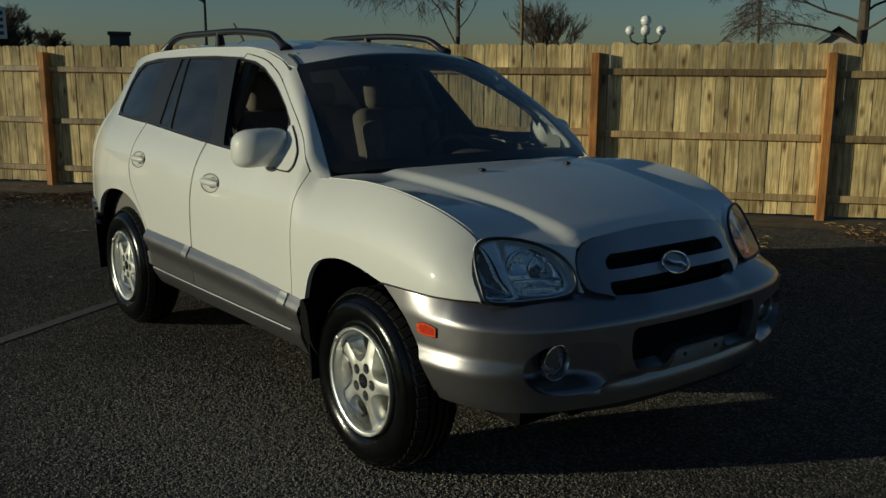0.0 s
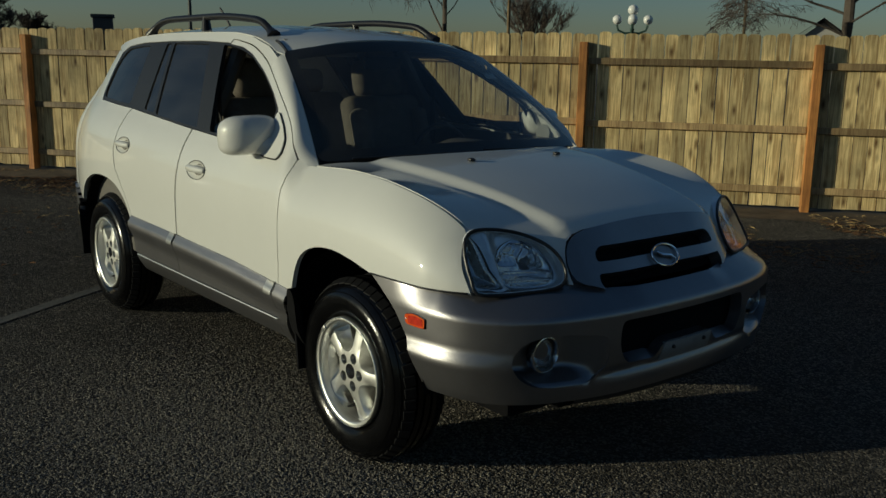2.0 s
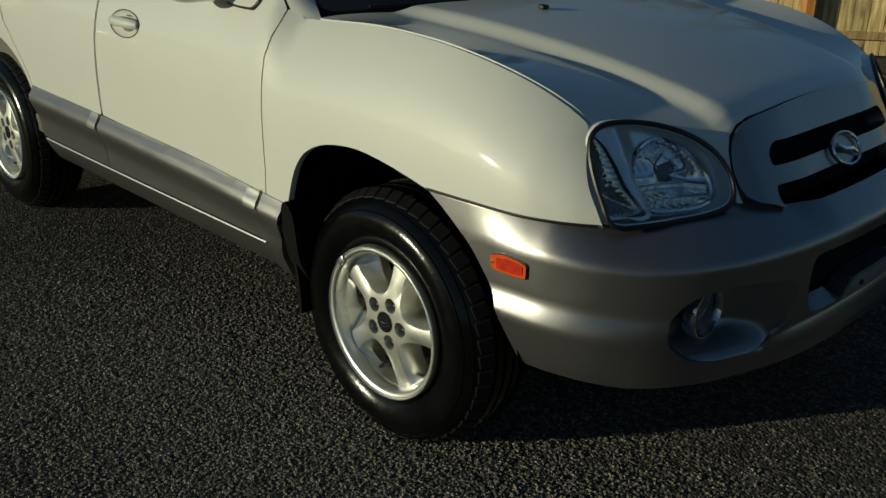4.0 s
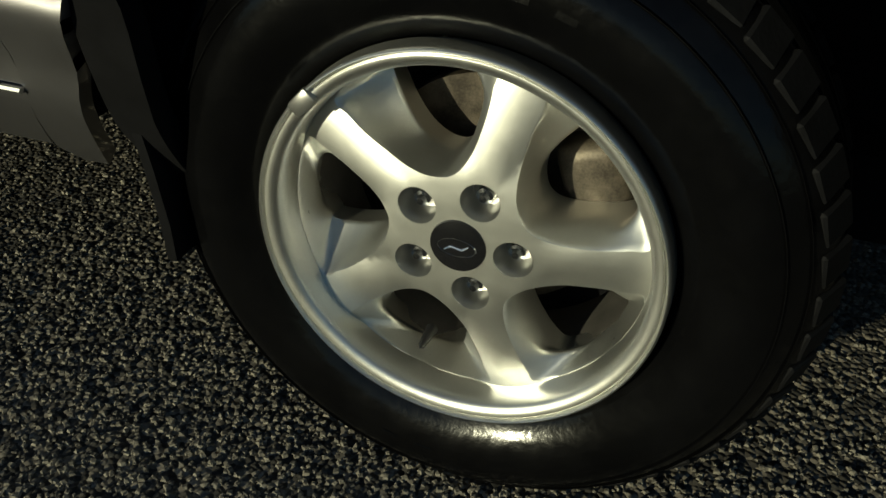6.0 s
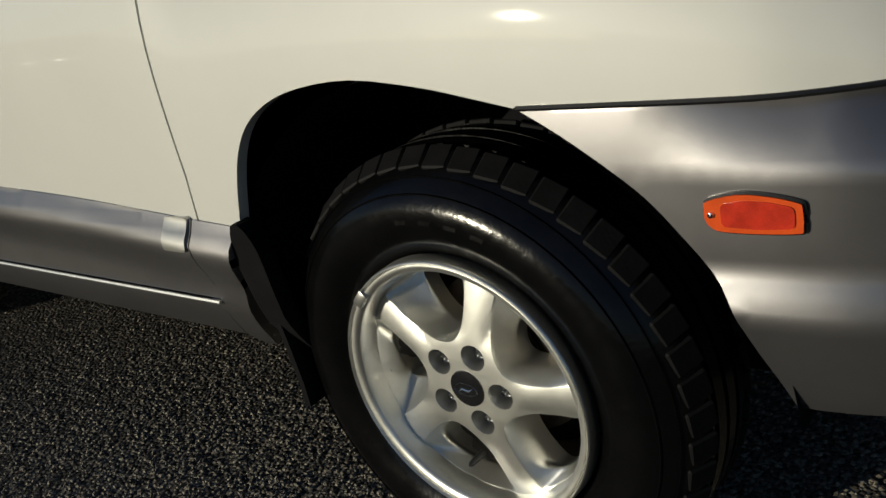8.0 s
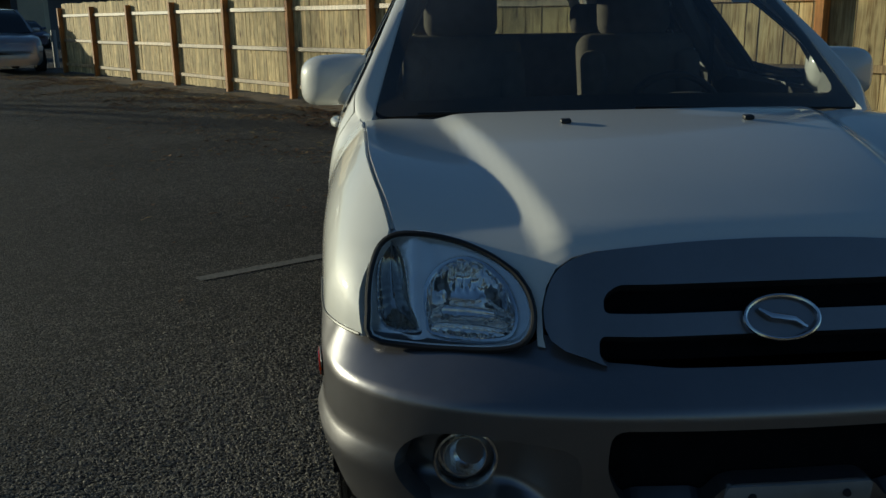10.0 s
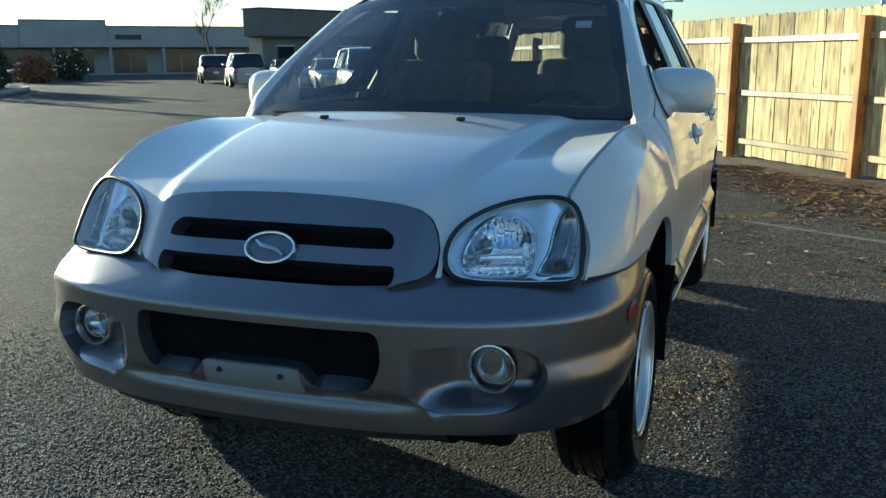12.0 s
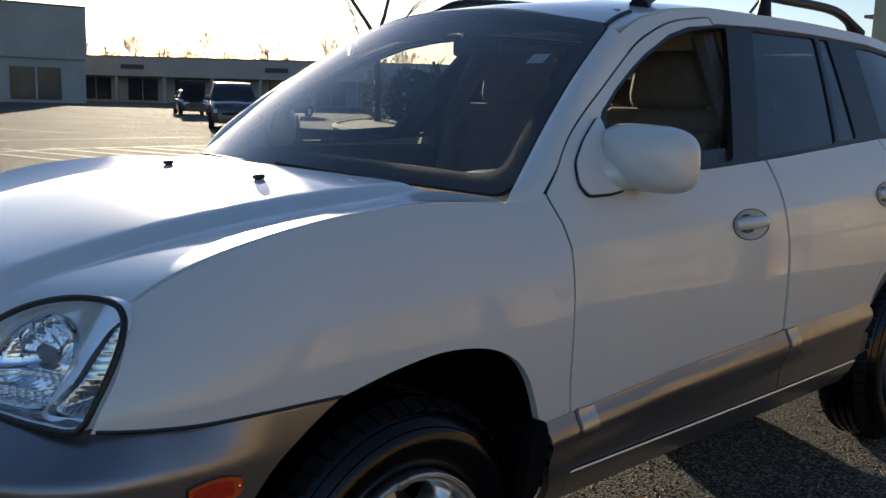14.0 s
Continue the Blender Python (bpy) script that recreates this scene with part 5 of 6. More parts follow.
def make_wheel():
    """One road wheel about its hub, facing -y."""
    w = thing("wheel", "", "")
    w.parent = suv
    tyre = [(r, y) for r, y in spline([(.2085, .076), (.213, .092), (.220, .103), (.232, .1125), (.246, .120), (.262, .125), (.278, .1265), (.292, .124), (.306, .117), (.320, .106), (.333, .093), (.3435, .080), (.3505, .066)], 3)]
    tread = [(.3525, .058), (.3525, .053), (.345, .052), (.345, .044), (.354, .043), (.3555, .022), (.3475, .021), (.3475, .012), (.3555, .011)]
    prof = tyre + tread
    prof = [(r, -y) for r, y in prof] + [(r, y) for r, y in prof[::-1]]
    t = part("tyre", lathe(prof, 96), RUBBER, w, "black tyre with a worn tread", sharp=35)
    for r0, r1, y in ((.3065, .3095, .1168), (.3270, .3285, .1002)):
        part("sidewall_rib", lathe([(r0, -y + .004), (r0 + .001, -y - .0012), (r1 - .001, -y - .0012), (r1, -y + .004)], 96), RUBBER, t)
    lug = block(-.0188, .0188, -.021, .021, -.014, .0022, .0025, 1)
    for side_k in (-1, 1):
        for k in range(50):
            a = 2 * math.pi * (k + .25 * side_k) / 50
            m = Matrix.Rotation(-a, 4, "Y") @ pose(0, side_k * .073, .3465) @ pose(0, 0, 0, side_k * -30, 0, 9)
            b = lug.copy()
            move(b, m)
            me = bpy.data.meshes.new("tread_block")
            b.to_mesh(me)
            b.free()
            TREAD.append(me)
    lug.free()
    join = bmesh.new()
    for me in TREAD:
        join.from_mesh(me)
        bpy.data.meshes.remove(me)
    TREAD.clear()
    tagged(part("tread_block", join, TREADRUBBER, t, smooth=False), kind="stuff")
    # bars stand in for the moulded lettering
    for a in (70, 79, 88, 97, 256, 265):
        m = Matrix.Rotation(radians(-a), 4, "Y") @ pose(.272, -.1262, 0, 0, 0, 6)
        part("sidewall_mark", move(block(-.004, .004, -.0005, .0005, -.010, .010, .0003, 1), m), RUBBER, t, smooth=False)
    # each opening: a crisp edge in the face, a hollow cove, and the hole through the wheel
    edge_a = [(21.5, .187), (22, .165), (22.8, .146), (25.8, .120), (30, .101), (37, .086), (45, .0785), (55, .0755), (63, .078), (70, .088), (74.3, .104), (76.4, .125), (77.2, .146), (77.2, .168), (76.5, .187), (66, .1900), (48, .1905), (31, .1900)]
    edge_b = [(36.2, .1765), (35.2, .156), (34.6, .130), (36.3, .106), (41.5, .0915), (49.5, .084), (57, .083), (64, .090), (69, .110), (70.8, .135), (71.0, .157), (69.6, .1775), (65.5, .1842), (58, .1868), (49, .1872), (42, .1860), (39.0, .1835), (37.2, .1805)]
    ring = lambda pts, k: spline([polar(87 - 72 * k - t, r) for t, r in pts], 6, True)
    lugs = [polar(69 + 72 * k, .0572) for k in range(5)]
    holes = [ring(edge_a, k) for k in range(5)] + [[(lx + .0205 * math.cos(q * math.pi / 14), lz + .0205 * math.sin(q * math.pi / 14)) for q in range(28)] for lx, lz in lugs]
    disc = [polar(k * 4, .1925) for k in range(90)]
    rim = panel("rim", disc, wheel_face, ALLOY, w, holes=holes, step=.006, thick=.003, out=(0, .5, 0), fold=(0, 1, 0), label="five-spoke silver alloy wheel")
    for k in range(5):
        a, b = ring(edge_a, k), ring(edge_b, k)
        rows = [[(ax, wheel_face(ax, az)[1] + .0002, az) for ax, az in a + a[:1]]]
        for i in range(13):
            q = i / 12 * math.pi / 2
            f = i / 12
            g, h = .035 + .965 * (.8 * f + .2 * (1 - math.cos(q))), .0012 + .046 * (.85 * f + .15 * math.sin(q))
            rows.append([(ax + (bx - ax) * g, wheel_face(ax, az)[1] + h, az + (bz - az) * g) for (ax, az), (bx, bz) in zip(a + a[:1], b + b[:1])])
        rows.append([(x, y + .003, z) for x, y, z in rows[-1]])
        rows.append([(x * 1.005, y + .025, z * 1.005) for x, y, z in rows[-1]])
        part("spoke_cove", skin(rows), ALLOY, rim, sharp=50)
    lip = [(.1900, -.060), (.1905, -.088), (.1915, -.1020), (.1930, -.1120), (.1955, -.1165), (.2048, -.1205), (.2054, -.1202), (.2058, -.1165), (.2077, -.1165), (.2081, -.1210), (.2098, -.1233), (.2117, -.1222), (.2127, -.1175), (.2134, -.096), (.208, -.088)]
    part("rim_lip", lathe(lip, 120), ALLOY, rim, "silver rim flange with a fine groove", sharp=50)
    # The barrel is much darker than the alloy of lip and spokes.
    part("rim_barrel", lathe([(.1885, -.065), (.1875, -.04), (.186, .02), (.188, .09)], 64), DARKBARREL, rim, "dark dull rim barrel")
    for lx, lz in lugs:
        y = wheel_face(lx, lz)[1]
        # The pocket's shade is put into its colour: darker metal than the alloy.
        pit = part("lug_pocket", move(lathe([(.0208, .0005), (.0192, .0035), (.0180, .012), (.0170, .030), (.0, .031)], 28), pose(lx, y, lz)), CLIP, rim, "lug pocket in darker metal, standing for its shade")
        part("lug_nut", move(lathe([(0, -.010), (.0036, -.0095), (.0046, -.008), (.0052, -.004), (.0085, -.003), (.0095, .010)], 14), pose(lx, y + .018, lz)), CHROME, pit, "chrome lug nut")
    cap = part("hub_cap", lathe([(0, -.0045), (.02, -.004), (.029, -.0015), (.031, .004)], 36), GLOSSBLACK, rim, "black centre cap")
    cap.location = (0, -.1000, 0)
    part("cap_badge", tube([(.020 * math.cos(q), -.0035, .010 * math.sin(q)) for q in [2 * math.pi * k / 28 for k in range(28)]], .0010, 6, closed=True, up=(0, 1, 0)), CHROME, cap)
    part("cap_stroke", tube([(-.013, -.0045, -.004), (-.006, -.0045, .001), (.006, -.0045, -.001), (.013, -.0045, .004)], [.0007, .0014, .0014, .0007], 6), CHROME, cap)
    vx, vz = polar(-106, .168)
    part("valve", move(lathe([(0, -.026), (.0045, -.019), (.006, 0), (.0075, .012)], 12), pose(vx, -.058, vz)), BLACK, rim, "black rubber valve")
    wa = pose(0, 0, 0, 0, -138, 0)
    part("balance_weight", move(block(.195, .2135, -.1260, -.114, -.015, .015, .004), wa), CLIP, rim, "clip-on balance weight")
    part("brake_disc", lathe([(.06, .034), (.06, .014), (.138, .014), (.138, .034), (.06, .034)], 48), ROTOR, w, "iron brake disc", sharp=30)
    part("brake_drum", lathe([(0, -.045), (.058, -.045), (.07, -.035), (.072, 0)], 32), ROTOR, w)
    cal = block(.088, .160, -.022, .04, -.060, .060, .018, 3)
    part("brake_caliper", move(cal, pose(0, 0, 0, 0, -18, 0)), ROTOR, w, "grey brake caliper")
    part("backing_plate", lathe([(0, .045), (.18, .045), (.182, .05)], 40), MESHBLACK, w)
    return w


TREAD = []
wheel = make_wheel()
wheel.matrix_basis = pose(0, -.740, .3555)
for x, y, turn in ((-2.62, -.740, 0), (0, .740, 180), (-2.62, .740, 180)):
    other = copy_thing(wheel, pose(x, y, .3555, 0, 0 if turn == 0 else 40, turn))


# ---------------------------------------------------------------- buildings
DARKWALL = material("dark_grey_cladding", (.085, .085, .095), .7, vary=.12, scale=.6, bump=.05, bump_scale=20)
BEIGE = material("beige_render", (.52, .44, .31), .85, vary=.1, scale=.8, bump=.1, bump_scale=30)
TAUPE = material("taupe_fascia", (.15, .135, .115), .75, vary=.12, scale=.7, bump=.05, bump_scale=20)
TAUPEWALL = material("taupe_wall", (.20, .18, .155), .85, vary=.15, scale=.9, bump=.1, bump_scale=20)
SHOPWALL = material("shop_render", (.36, .345, .315), .85, vary=.1, scale=.3, bump=.05, bump_scale=10)
SHOPGLASS = material("shop_window", (.035, .04, .045), .12, vary=.4, scale=.4)
SIGNWHITE = material("sign_white", (.7, .7, .68), .5, vary=.08, scale=3)
SIGNDARK = material("sign_dark", (.05, .05, .055), .6, vary=.1, scale=3)
POLEMETAL = material("pole_metal", (.05, .055, .055), .55, .4, vary=.2, scale=4)
POLEWOOD = material("pole_wood", (.17, .12, .06), .85, vary=.3, scale=4, bump=.2, bump_scale=40)
GREENMETAL = material("green_painted_iron", (.03, .07, .055), .5, .2, vary=.2, scale=9)
GLOBE = material("white_globe", (.80, .80, .76), .3, vary=.04, scale=6, coat=.4)


def wall_frame(a, b):
    """A pose whose x runs from a to b along the ground and whose -y faces out."""
    d = Vector(b) - Vector(a)
    return pose(a[0], a[1], 0, 0, 0, math.degrees(math.atan2(d.y, d.x))), d.length


hall = thing("showroom_hall", "long dark grey hall with a beige end wall behind the fence", "building")
m, L = wall_frame((-59.4, -21.1), (-130.1, -13.1))
hall.matrix_world = m
part("wall", block(.4, L, .6, 3.0, 0, 6.0), DARKWALL, hall, smooth=False)
part("fascia", block(0, L, 0, .8, 3.1, 7.9, .03), DARKWALL, hall, "dark grey fascia", smooth=False)
part("canopy_soffit", block(0, L, .02, 3, 2.95, 3.1), DARKWALL, hall, smooth=False)
part("end_wall", block(-.35, .35, .5, 2.2, 0, 8.6, .03), BEIGE, hall, "beige rendered end wall", smooth=False)
part("roof", block(0, L, .6, 3.0, 7.3, 7.5), TAUPE, hall, smooth=False)
badge = part("wall_sign", move(lathe([(0, .12), (.85, .12), (.95, .06), (.95, 0)], 40), pose(4.1, -.01, 5.9, 0, 0, 180)), SIGNDARK, hall, "round sign with a white ring")
part("sign_ring", move(tube([(.62 * math.cos(t), .13, .62 * math.sin(t)) for t in [2 * math.pi * k / 32 for k in range(32)]], .11, 8, closed=True, up=(0, 1, 0)), pose(4.1, -.01, 5.9, 0, 0, 180)), SIGNWHITE, badge)
part("sign_bar", move(block(-.5, .5, .1, .2, -.12, .12, .03), pose(4.1, -.01, 5.9, 0, 35, 180)), SIGNWHITE, badge)

office = thing("flat_roofed_office", "low flat-roofed office with a deep taupe fascia", "building")
m, L = wall_frame((-55.1, -33.9), (-77, -24.5))
office.matrix_world = m
part("wall", block(.8, L, .9, 2.6, 0, 3.4), TAUPEWALL, office, smooth=False)
part("fascia", block(0, L, 0, 2.1, 3.1, 5.0, .04), TAUPE, office, "deep taupe fascia", smooth=False)
part("roof_edge", block(-.05, L + .05, -.05, 2.2, 5.0, 5.12), SIGNDARK, office, smooth=False)
for x0, w, z0, z1 in ((2.1, 1.5, .9, 2.4), (8, 2.4, .1, 2.4), (13, 1.6, .9, 2.4)):
    win = part("window", block(x0, x0 + w, .84, .92, z0, z1), SHOPGLASS, office, smooth=False)
    part("window_frame", block(x0 - .08, x0 + w + .08, .86, .93, z1, z1 + .1), SIGNWHITE, win, smooth=False)
part("side_panel", block(.70, .82, .95, 2.5, .6, 3.0), BEIGE, office, "pale side panel", smooth=False)
part("notice", block(5.2, 6.2, .84, .9, 1.4, 2.7), SIGNWHITE, office, smooth=False)

shops = thing("shopping_parade", "long low parade of shops with a pale fascia", "building")
m, L = wall_frame((-16.4, -121.8), (-92, -49))
shops.matrix_world = m
RAISED = (73.9, 82.2)
part("wall", block(0, L, 2.4, 30, 0, 4.9), SHOPWALL, shops, smooth=False)
part("fascia", block(0, L, 0, 2.4, 2.9, 5.0, .03), SHOPWALL, shops, "pale shop fascia", smooth=False)
part("raised_fascia", block(RAISED[0], RAISED[1], -.2, 2.5, 2.9, 5.55, .03), SHOPWALL, shops, smooth=False)
part("coping", block(0, L, -.06, .3, 5.0, 5.12), TAUPE, shops, smooth=False)
part("raised_coping", block(RAISED[0], RAISED[1], -.26, .3, 5.55, 5.68), TAUPE, shops, smooth=False)
for k in range(19):
    x0 = 1.2 + k * (L - 2) / 19
    win = part("shop_front", block(x0 + .5, x0 + 3.9, 2.3, 2.42, .25, 2.7), SHOPGLASS, shops, smooth=False)
    part("mullion", block(x0 + 2.15, x0 + 2.25, 2.26, 2.34, .25, 2.7), SHOPWALL, win, smooth=False)
    part("column", block(x0 - .15, x0 + .15, .1, .5, 0, 2.95, .02), SHOPWALL, shops, smooth=False)
    if k % 3 == 0:
        part("sign_bar", block(x0 + .6, x0 + 3.2, -.3 if RAISED[0] < x0 < RAISED[1] else -.08, .02, 3.7, 4.2), SIGNDARK, shops, smooth=False)

store = thing("corner_store", "tall pale shop block at the end of the parade", "building")
m, L = wall_frame((14, -86), (-31.8, -83.7))
store.matrix_world = m
part("wall", block(0, L, .3, 14, 0, 8.6), SHOPWALL, store, smooth=False)
part("fascia", block(-.1, L + .1, 0, .3, 4.0, 8.7, .03), SHOPWALL, store, "pale shop fascia", smooth=False)
part("coping", block(-.15, L + .15, -.06, 14.1, 8.7, 8.85), TAUPE, store, smooth=False)
for k in range(7):
    win = part("shop_front", block(2 + k * 6.2, 6.4 + k * 6.2, .2, .29, .3, 3.2), SHOPGLASS, store, smooth=False)
    part("mullion", block(4.1 + k * 6.2, 4.3 + k * 6.2, .14, .2, .3, 3.2), SHOPWALL, win, smooth=False)

house = thing("gabled_house", "small pale house with a dark gabled roof behind the fence", "house")
house.matrix_world = pose(-27.2, 51.6, 0, 0, 0, 32)
part("wall", block(-1.35, 1.35, -4, 4, 0, 3.0), SHOPWALL, house, smooth=False)
for y in (-4, 4):
    b = bmesh.new()
    b.faces.new([b.verts.new((x, y, z)) for x, z in ((-1.35, 3.0), (1.35, 3.0), (0, 4.0))])
    part("gable", b, SHOPWALL, house, smooth=False)
for sgn in (1, -1):
    part("roof_slope", skin([[(sgn * x, y, z) for y in (-4.4, 4.4)] for x, z in ((0, 4.24), (1.75, 2.98), (1.72, 2.86), (0, 4.10))], closed=False), TAUPE, house, "dark shingle roof", smooth=False)


# ---------------------------------------------------------------- poles, lamps, signs
def far(eye, bearing, dist):
    return eye[0] + dist * math.cos(radians(bearing)), eye[1] + dist * math.sin(radians(bearing))


E0, E2 = (2.76, -2.63), (2.5, 1.6)
x, y = far(E0, 156.3, 60)
pole = thing("street_lamp", "tall street lamp with one curved arm", "street lamp")
pole.matrix_world = pose(x, y, 0, 0, 0, -115)
part("pole", tube([(0, 0, 0), (0, 0, 5.9)], [.14, .10], 10), POLEMETAL, pole)
part("arm", tube([(0, 0, 5.75), (.4, 0, 5.95), (.9, 0, 6.02)], .06, 8), POLEMETAL, pole)
part("lamp_head", block(.8, 1.5, -.16, .16, 5.90, 6.10, .05), POLEMETAL, pole)
for bearing, dist, h in ((137.0, 45, 12), (123.0, 50, 12), (173.0, 60, 7)):
    x, y = far(E0 if bearing < 170 else E2, bearing, dist)
    p = thing("utility_pole", "plain tall wooden utility pole beyond the fence", "pole")
    p.matrix_world = pose(x, y, 0)
    part("pole", tube([(0, 0, 0), (0, 0, h)], [.085, .06], 8), POLEWOOD, p)
    part("crossarm", block(-.9, .9, -.06, .06, h - .6, h - .45), POLEWOOD, p, smooth=False)
x, y = far(E2, -172.8, 110)
pole = thing("street_lamp", "tall street lamp beyond the dark hall", "street lamp")
pole.matrix_world = pose(x, y, 0, 0, 0, 110)
part("pole", tube([(0, 0, 0), (0, 0, 7.6)], [.14, .09], 10), POLEMETAL, pole)
part("arm", tube([(0, 0, 7.4), (.8, 0, 7.7), (2.0, 0, 7.75)], .06, 8), POLEMETAL, pole)
part("lamp_head", block(1.8, 2.8, -.16, .16, 7.65, 7.82, .05), POLEMETAL, pole)
x, y = far((2.69, -.24), 201.45, 75)
pole = thing("flood_lamp", "small square flood lamp on a thin pole behind the office", "street lamp")
pole.matrix_world = pose(x, y, 0, 0, 0, 20)
part("pole", tube([(0, 0, 0), (0, 0, 7.2)], [.07, .045], 8), POLEMETAL, pole)
part("arm", tube([(0, 0, 7.1), (.05, -.2, 7.2), (.1, -.45, 7.2)], .035, 6), POLEMETAL, pole)
part("lamp_head", block(-.15, .35, -.75, -.35, 6.95, 7.3, .04), POLEMETAL, pole)
x, y = far(E0, 161.2, 30)
# Only a flat dark top, like a vent, is known; the body below is added.
box = thing("utility_cabinet", "dark flat-topped box like a vent, just showing above the fence", "cabinet")
box.matrix_world = pose(x, y, 0, 0, 0, 70)
part("body", block(-.29, .29, -.3, .3, 0, 2.58, .02), SIGNDARK, box, smooth=False)
part("cap", block(-.34, .34, -.35, .35, 2.58, 2.68, .02), POLEMETAL, box, smooth=False)
x, y = far(E0, 129.5, 25)
lamp = thing("globe_lamp", "dark green lamp post with five white globes", "street lamp")
lamp.matrix_world = pose(x, y, 0, 0, 0, 40)
part("pole", lathe([(.09, 0), (.09, .3), (.05, .4), (.045, 2.35), (.07, 2.4)], 14, cap=True), GREENMETAL, lamp).rotation_euler = (radians(90), 0, 0)
for k in range(4):
    c, s = math.cos(k * math.pi / 2), math.sin(k * math.pi / 2)
    arm = part("arm", tube([(0, 0, 2.3), (.18 * c, .18 * s, 2.28), (.36 * c, .36 * s, 2.36), (.40 * c, .40 * s, 2.50)], .028, 8), GREENMETAL, lamp)
    b = bmesh.new()
    bmesh.ops.create_uvsphere(b, u_segments=18, v_segments=12, radius=.125)
    part("globe", move(b, pose(.40 * c, .40 * s, 2.63)), GLOBE, arm, "white glass globe")
b = bmesh.new()
bmesh.ops.create_uvsphere(b, u_segments=18, v_segments=12, radius=.14)
part("globe", move(b, pose(0, 0, 2.88)), GLOBE, lamp, "white glass globe")
part("stem", tube([(0, 0, 2.35), (0, 0, 2.76)], .035, 8), GREENMETAL, lamp)
x, y = far((2.79, .25), 172.5, 34)
sign = thing("car_park_sign", "white sign board with dark lines of writing on a post", "sign")
sign.matrix_world = pose(x, y, 0, 0, 0, 90)
part("board", block(-.36, .36, -.03, .03, 2.55, 3.6, .01), SIGNWHITE, sign, smooth=False)
part("post", tube([(-.40, 0, 0), (-.40, 0, 3.7)], .05, 8), SIGNWHITE, sign)
for k in range(4):
    for s in (-1, 1):
        part("writing_bar", block(-.26, .26, s * .034 - .004, s * .034 + .004, 2.68 + k * .22, 2.80 + k * .22), SIGNDARK, sign, smooth=False)


# ---------------------------------------------------------------- trees and shrubs
BARK = material("grey_bark", (.075, .058, .045), .9, vary=.3, scale=6, bump=.5, bump_scale=40)
TWIG = material("twig_bark", (.085, .064, .05), .9, vary=.25, scale=3)
RUSTTWIG = material("rust_twig", (.22, .17, .12), .9, vary=.3, scale=.5)
EVERGREEN = material("dark_evergreen", (.045, .06, .028), .8, vary=.4, scale=4)
OLIVE = material("yellowing_leaf", (.26, .20, .05), .8, vary=.4, scale=4)


def bare_tree(name, label, x, y, height, spread, seed, droop=0.0, levels=5, trunk=.5, thick=.16, split=3, lean=.6, fine=.011, bark=None, fork=(), limb=.56, crook=.22):
    rng = random.Random(seed)
    t = thing(name, label, "tree")
    t.matrix_world = pose(x, y, 0)
    wood, twigs = bmesh.new(), bmesh.new()

    def grow(p, d, length, r, level):
        q, pts, rs = Vector(p), [Vector(p)], [r]
        k = 4 if level < 2 else 3
        for i in range(k):
            wander = .07 if level == 0 else crook
            d = (d + Vector((rng.uniform(-wander, wander), rng.uniform(-wander, wander), rng.uniform(-.08, .12) - droop * level * .12))).normalized()
            q = q + d * length / k
            pts.append(q.copy())
            rs.append(r * (1 - .38 * (i + 1) / k))
        tube(pts, rs, 7 if level < 2 else (5 if level < 3 else 3), wood if level < 3 else twigs)
        if level >= levels:
            return
        for i in range(split + (1 if level > 1 else 0)):
            at = pts[rng.randint(max(1, k - 2), k)]
            a = rng.uniform(0, 6.28)
            side_d = Vector((math.cos(a), math.sin(a), rng.uniform(.05, .7)))
            nd = (d * .75 + side_d * lean * spread).normalized()
            grow(at, nd, length * rng.uniform(.55, .78), max(fine, rs[-1] * rng.uniform(.5, .75)), level + 1)

    if fork:
        # a clear trunk that parts into a few main limbs
        top = Vector((.05, -.04, fork[0][0]))
        tube([(0, 0, -.1), (.03, .02, top.z * .45), top, top + Vector((0, 0, .35))], [thick * 1.15, thick * .95, thick * .85, thick * .6], 9, wood)
        for h, out, up, size, away in fork:
            d = Vector((-.773 * out - .635 * away, .635 * out - .773 * away, up)).normalized()
            grow((.05, -.04, h), d, height * size, thick * limb * size / .3, 1)
    else:
        grow((0, 0, -.1), Vector((0, 0, 1)), height * trunk * .62, thick, 0)
    part("trunk", wood, BARK, t, "grey bark trunk and limbs")
    tagged(part("twig_mass", twigs, bark or TWIG, t, smooth=False), kind="stuff")
    return t


x, y = far(E0, 141.0, 36)
bare_tree("bare_tree", "large leafless tree with drooping twigs behind the fence", x, y, 11.5, .95, 3, .46, 6, .40, .095, 3, fine=.0075, limb=.36, crook=.34, fork=((6.4, .1, 1.0, .30, .05), (2.5, .1, 1.0, .32, .75), (3.1, -.3, .9, .20, -.75), (3.5, .4, .9, .20, .8), (3.9, -.2, .9, .22, -.8), (4.3, -.6, .8, .25, .6), (4.7, .6, .8, .26, -.7), (5.2, .2, .8, .28, 1.0), (5.5, -.3, .8, .28, -.9), (5.9, .5, .8, .26, .7)))
x, y = far(E0, 135.6, 46)
bare_tree("bare_tree", "small round leafless tree behind the fence", x, y, 6.2, .62, 8, 0, 5, .26, .13, 3, lean=.5, fine=.009, fork=[(1.5 + .08 * (k % 4), .62 * math.cos(k * 2.4) * (.4 + .06 * k), 1.0, .25, .62 * math.sin(k * 2.4) * (.4 + .06 * k)) for k in range(13)])
x, y = far(E0, 117.5, 34)
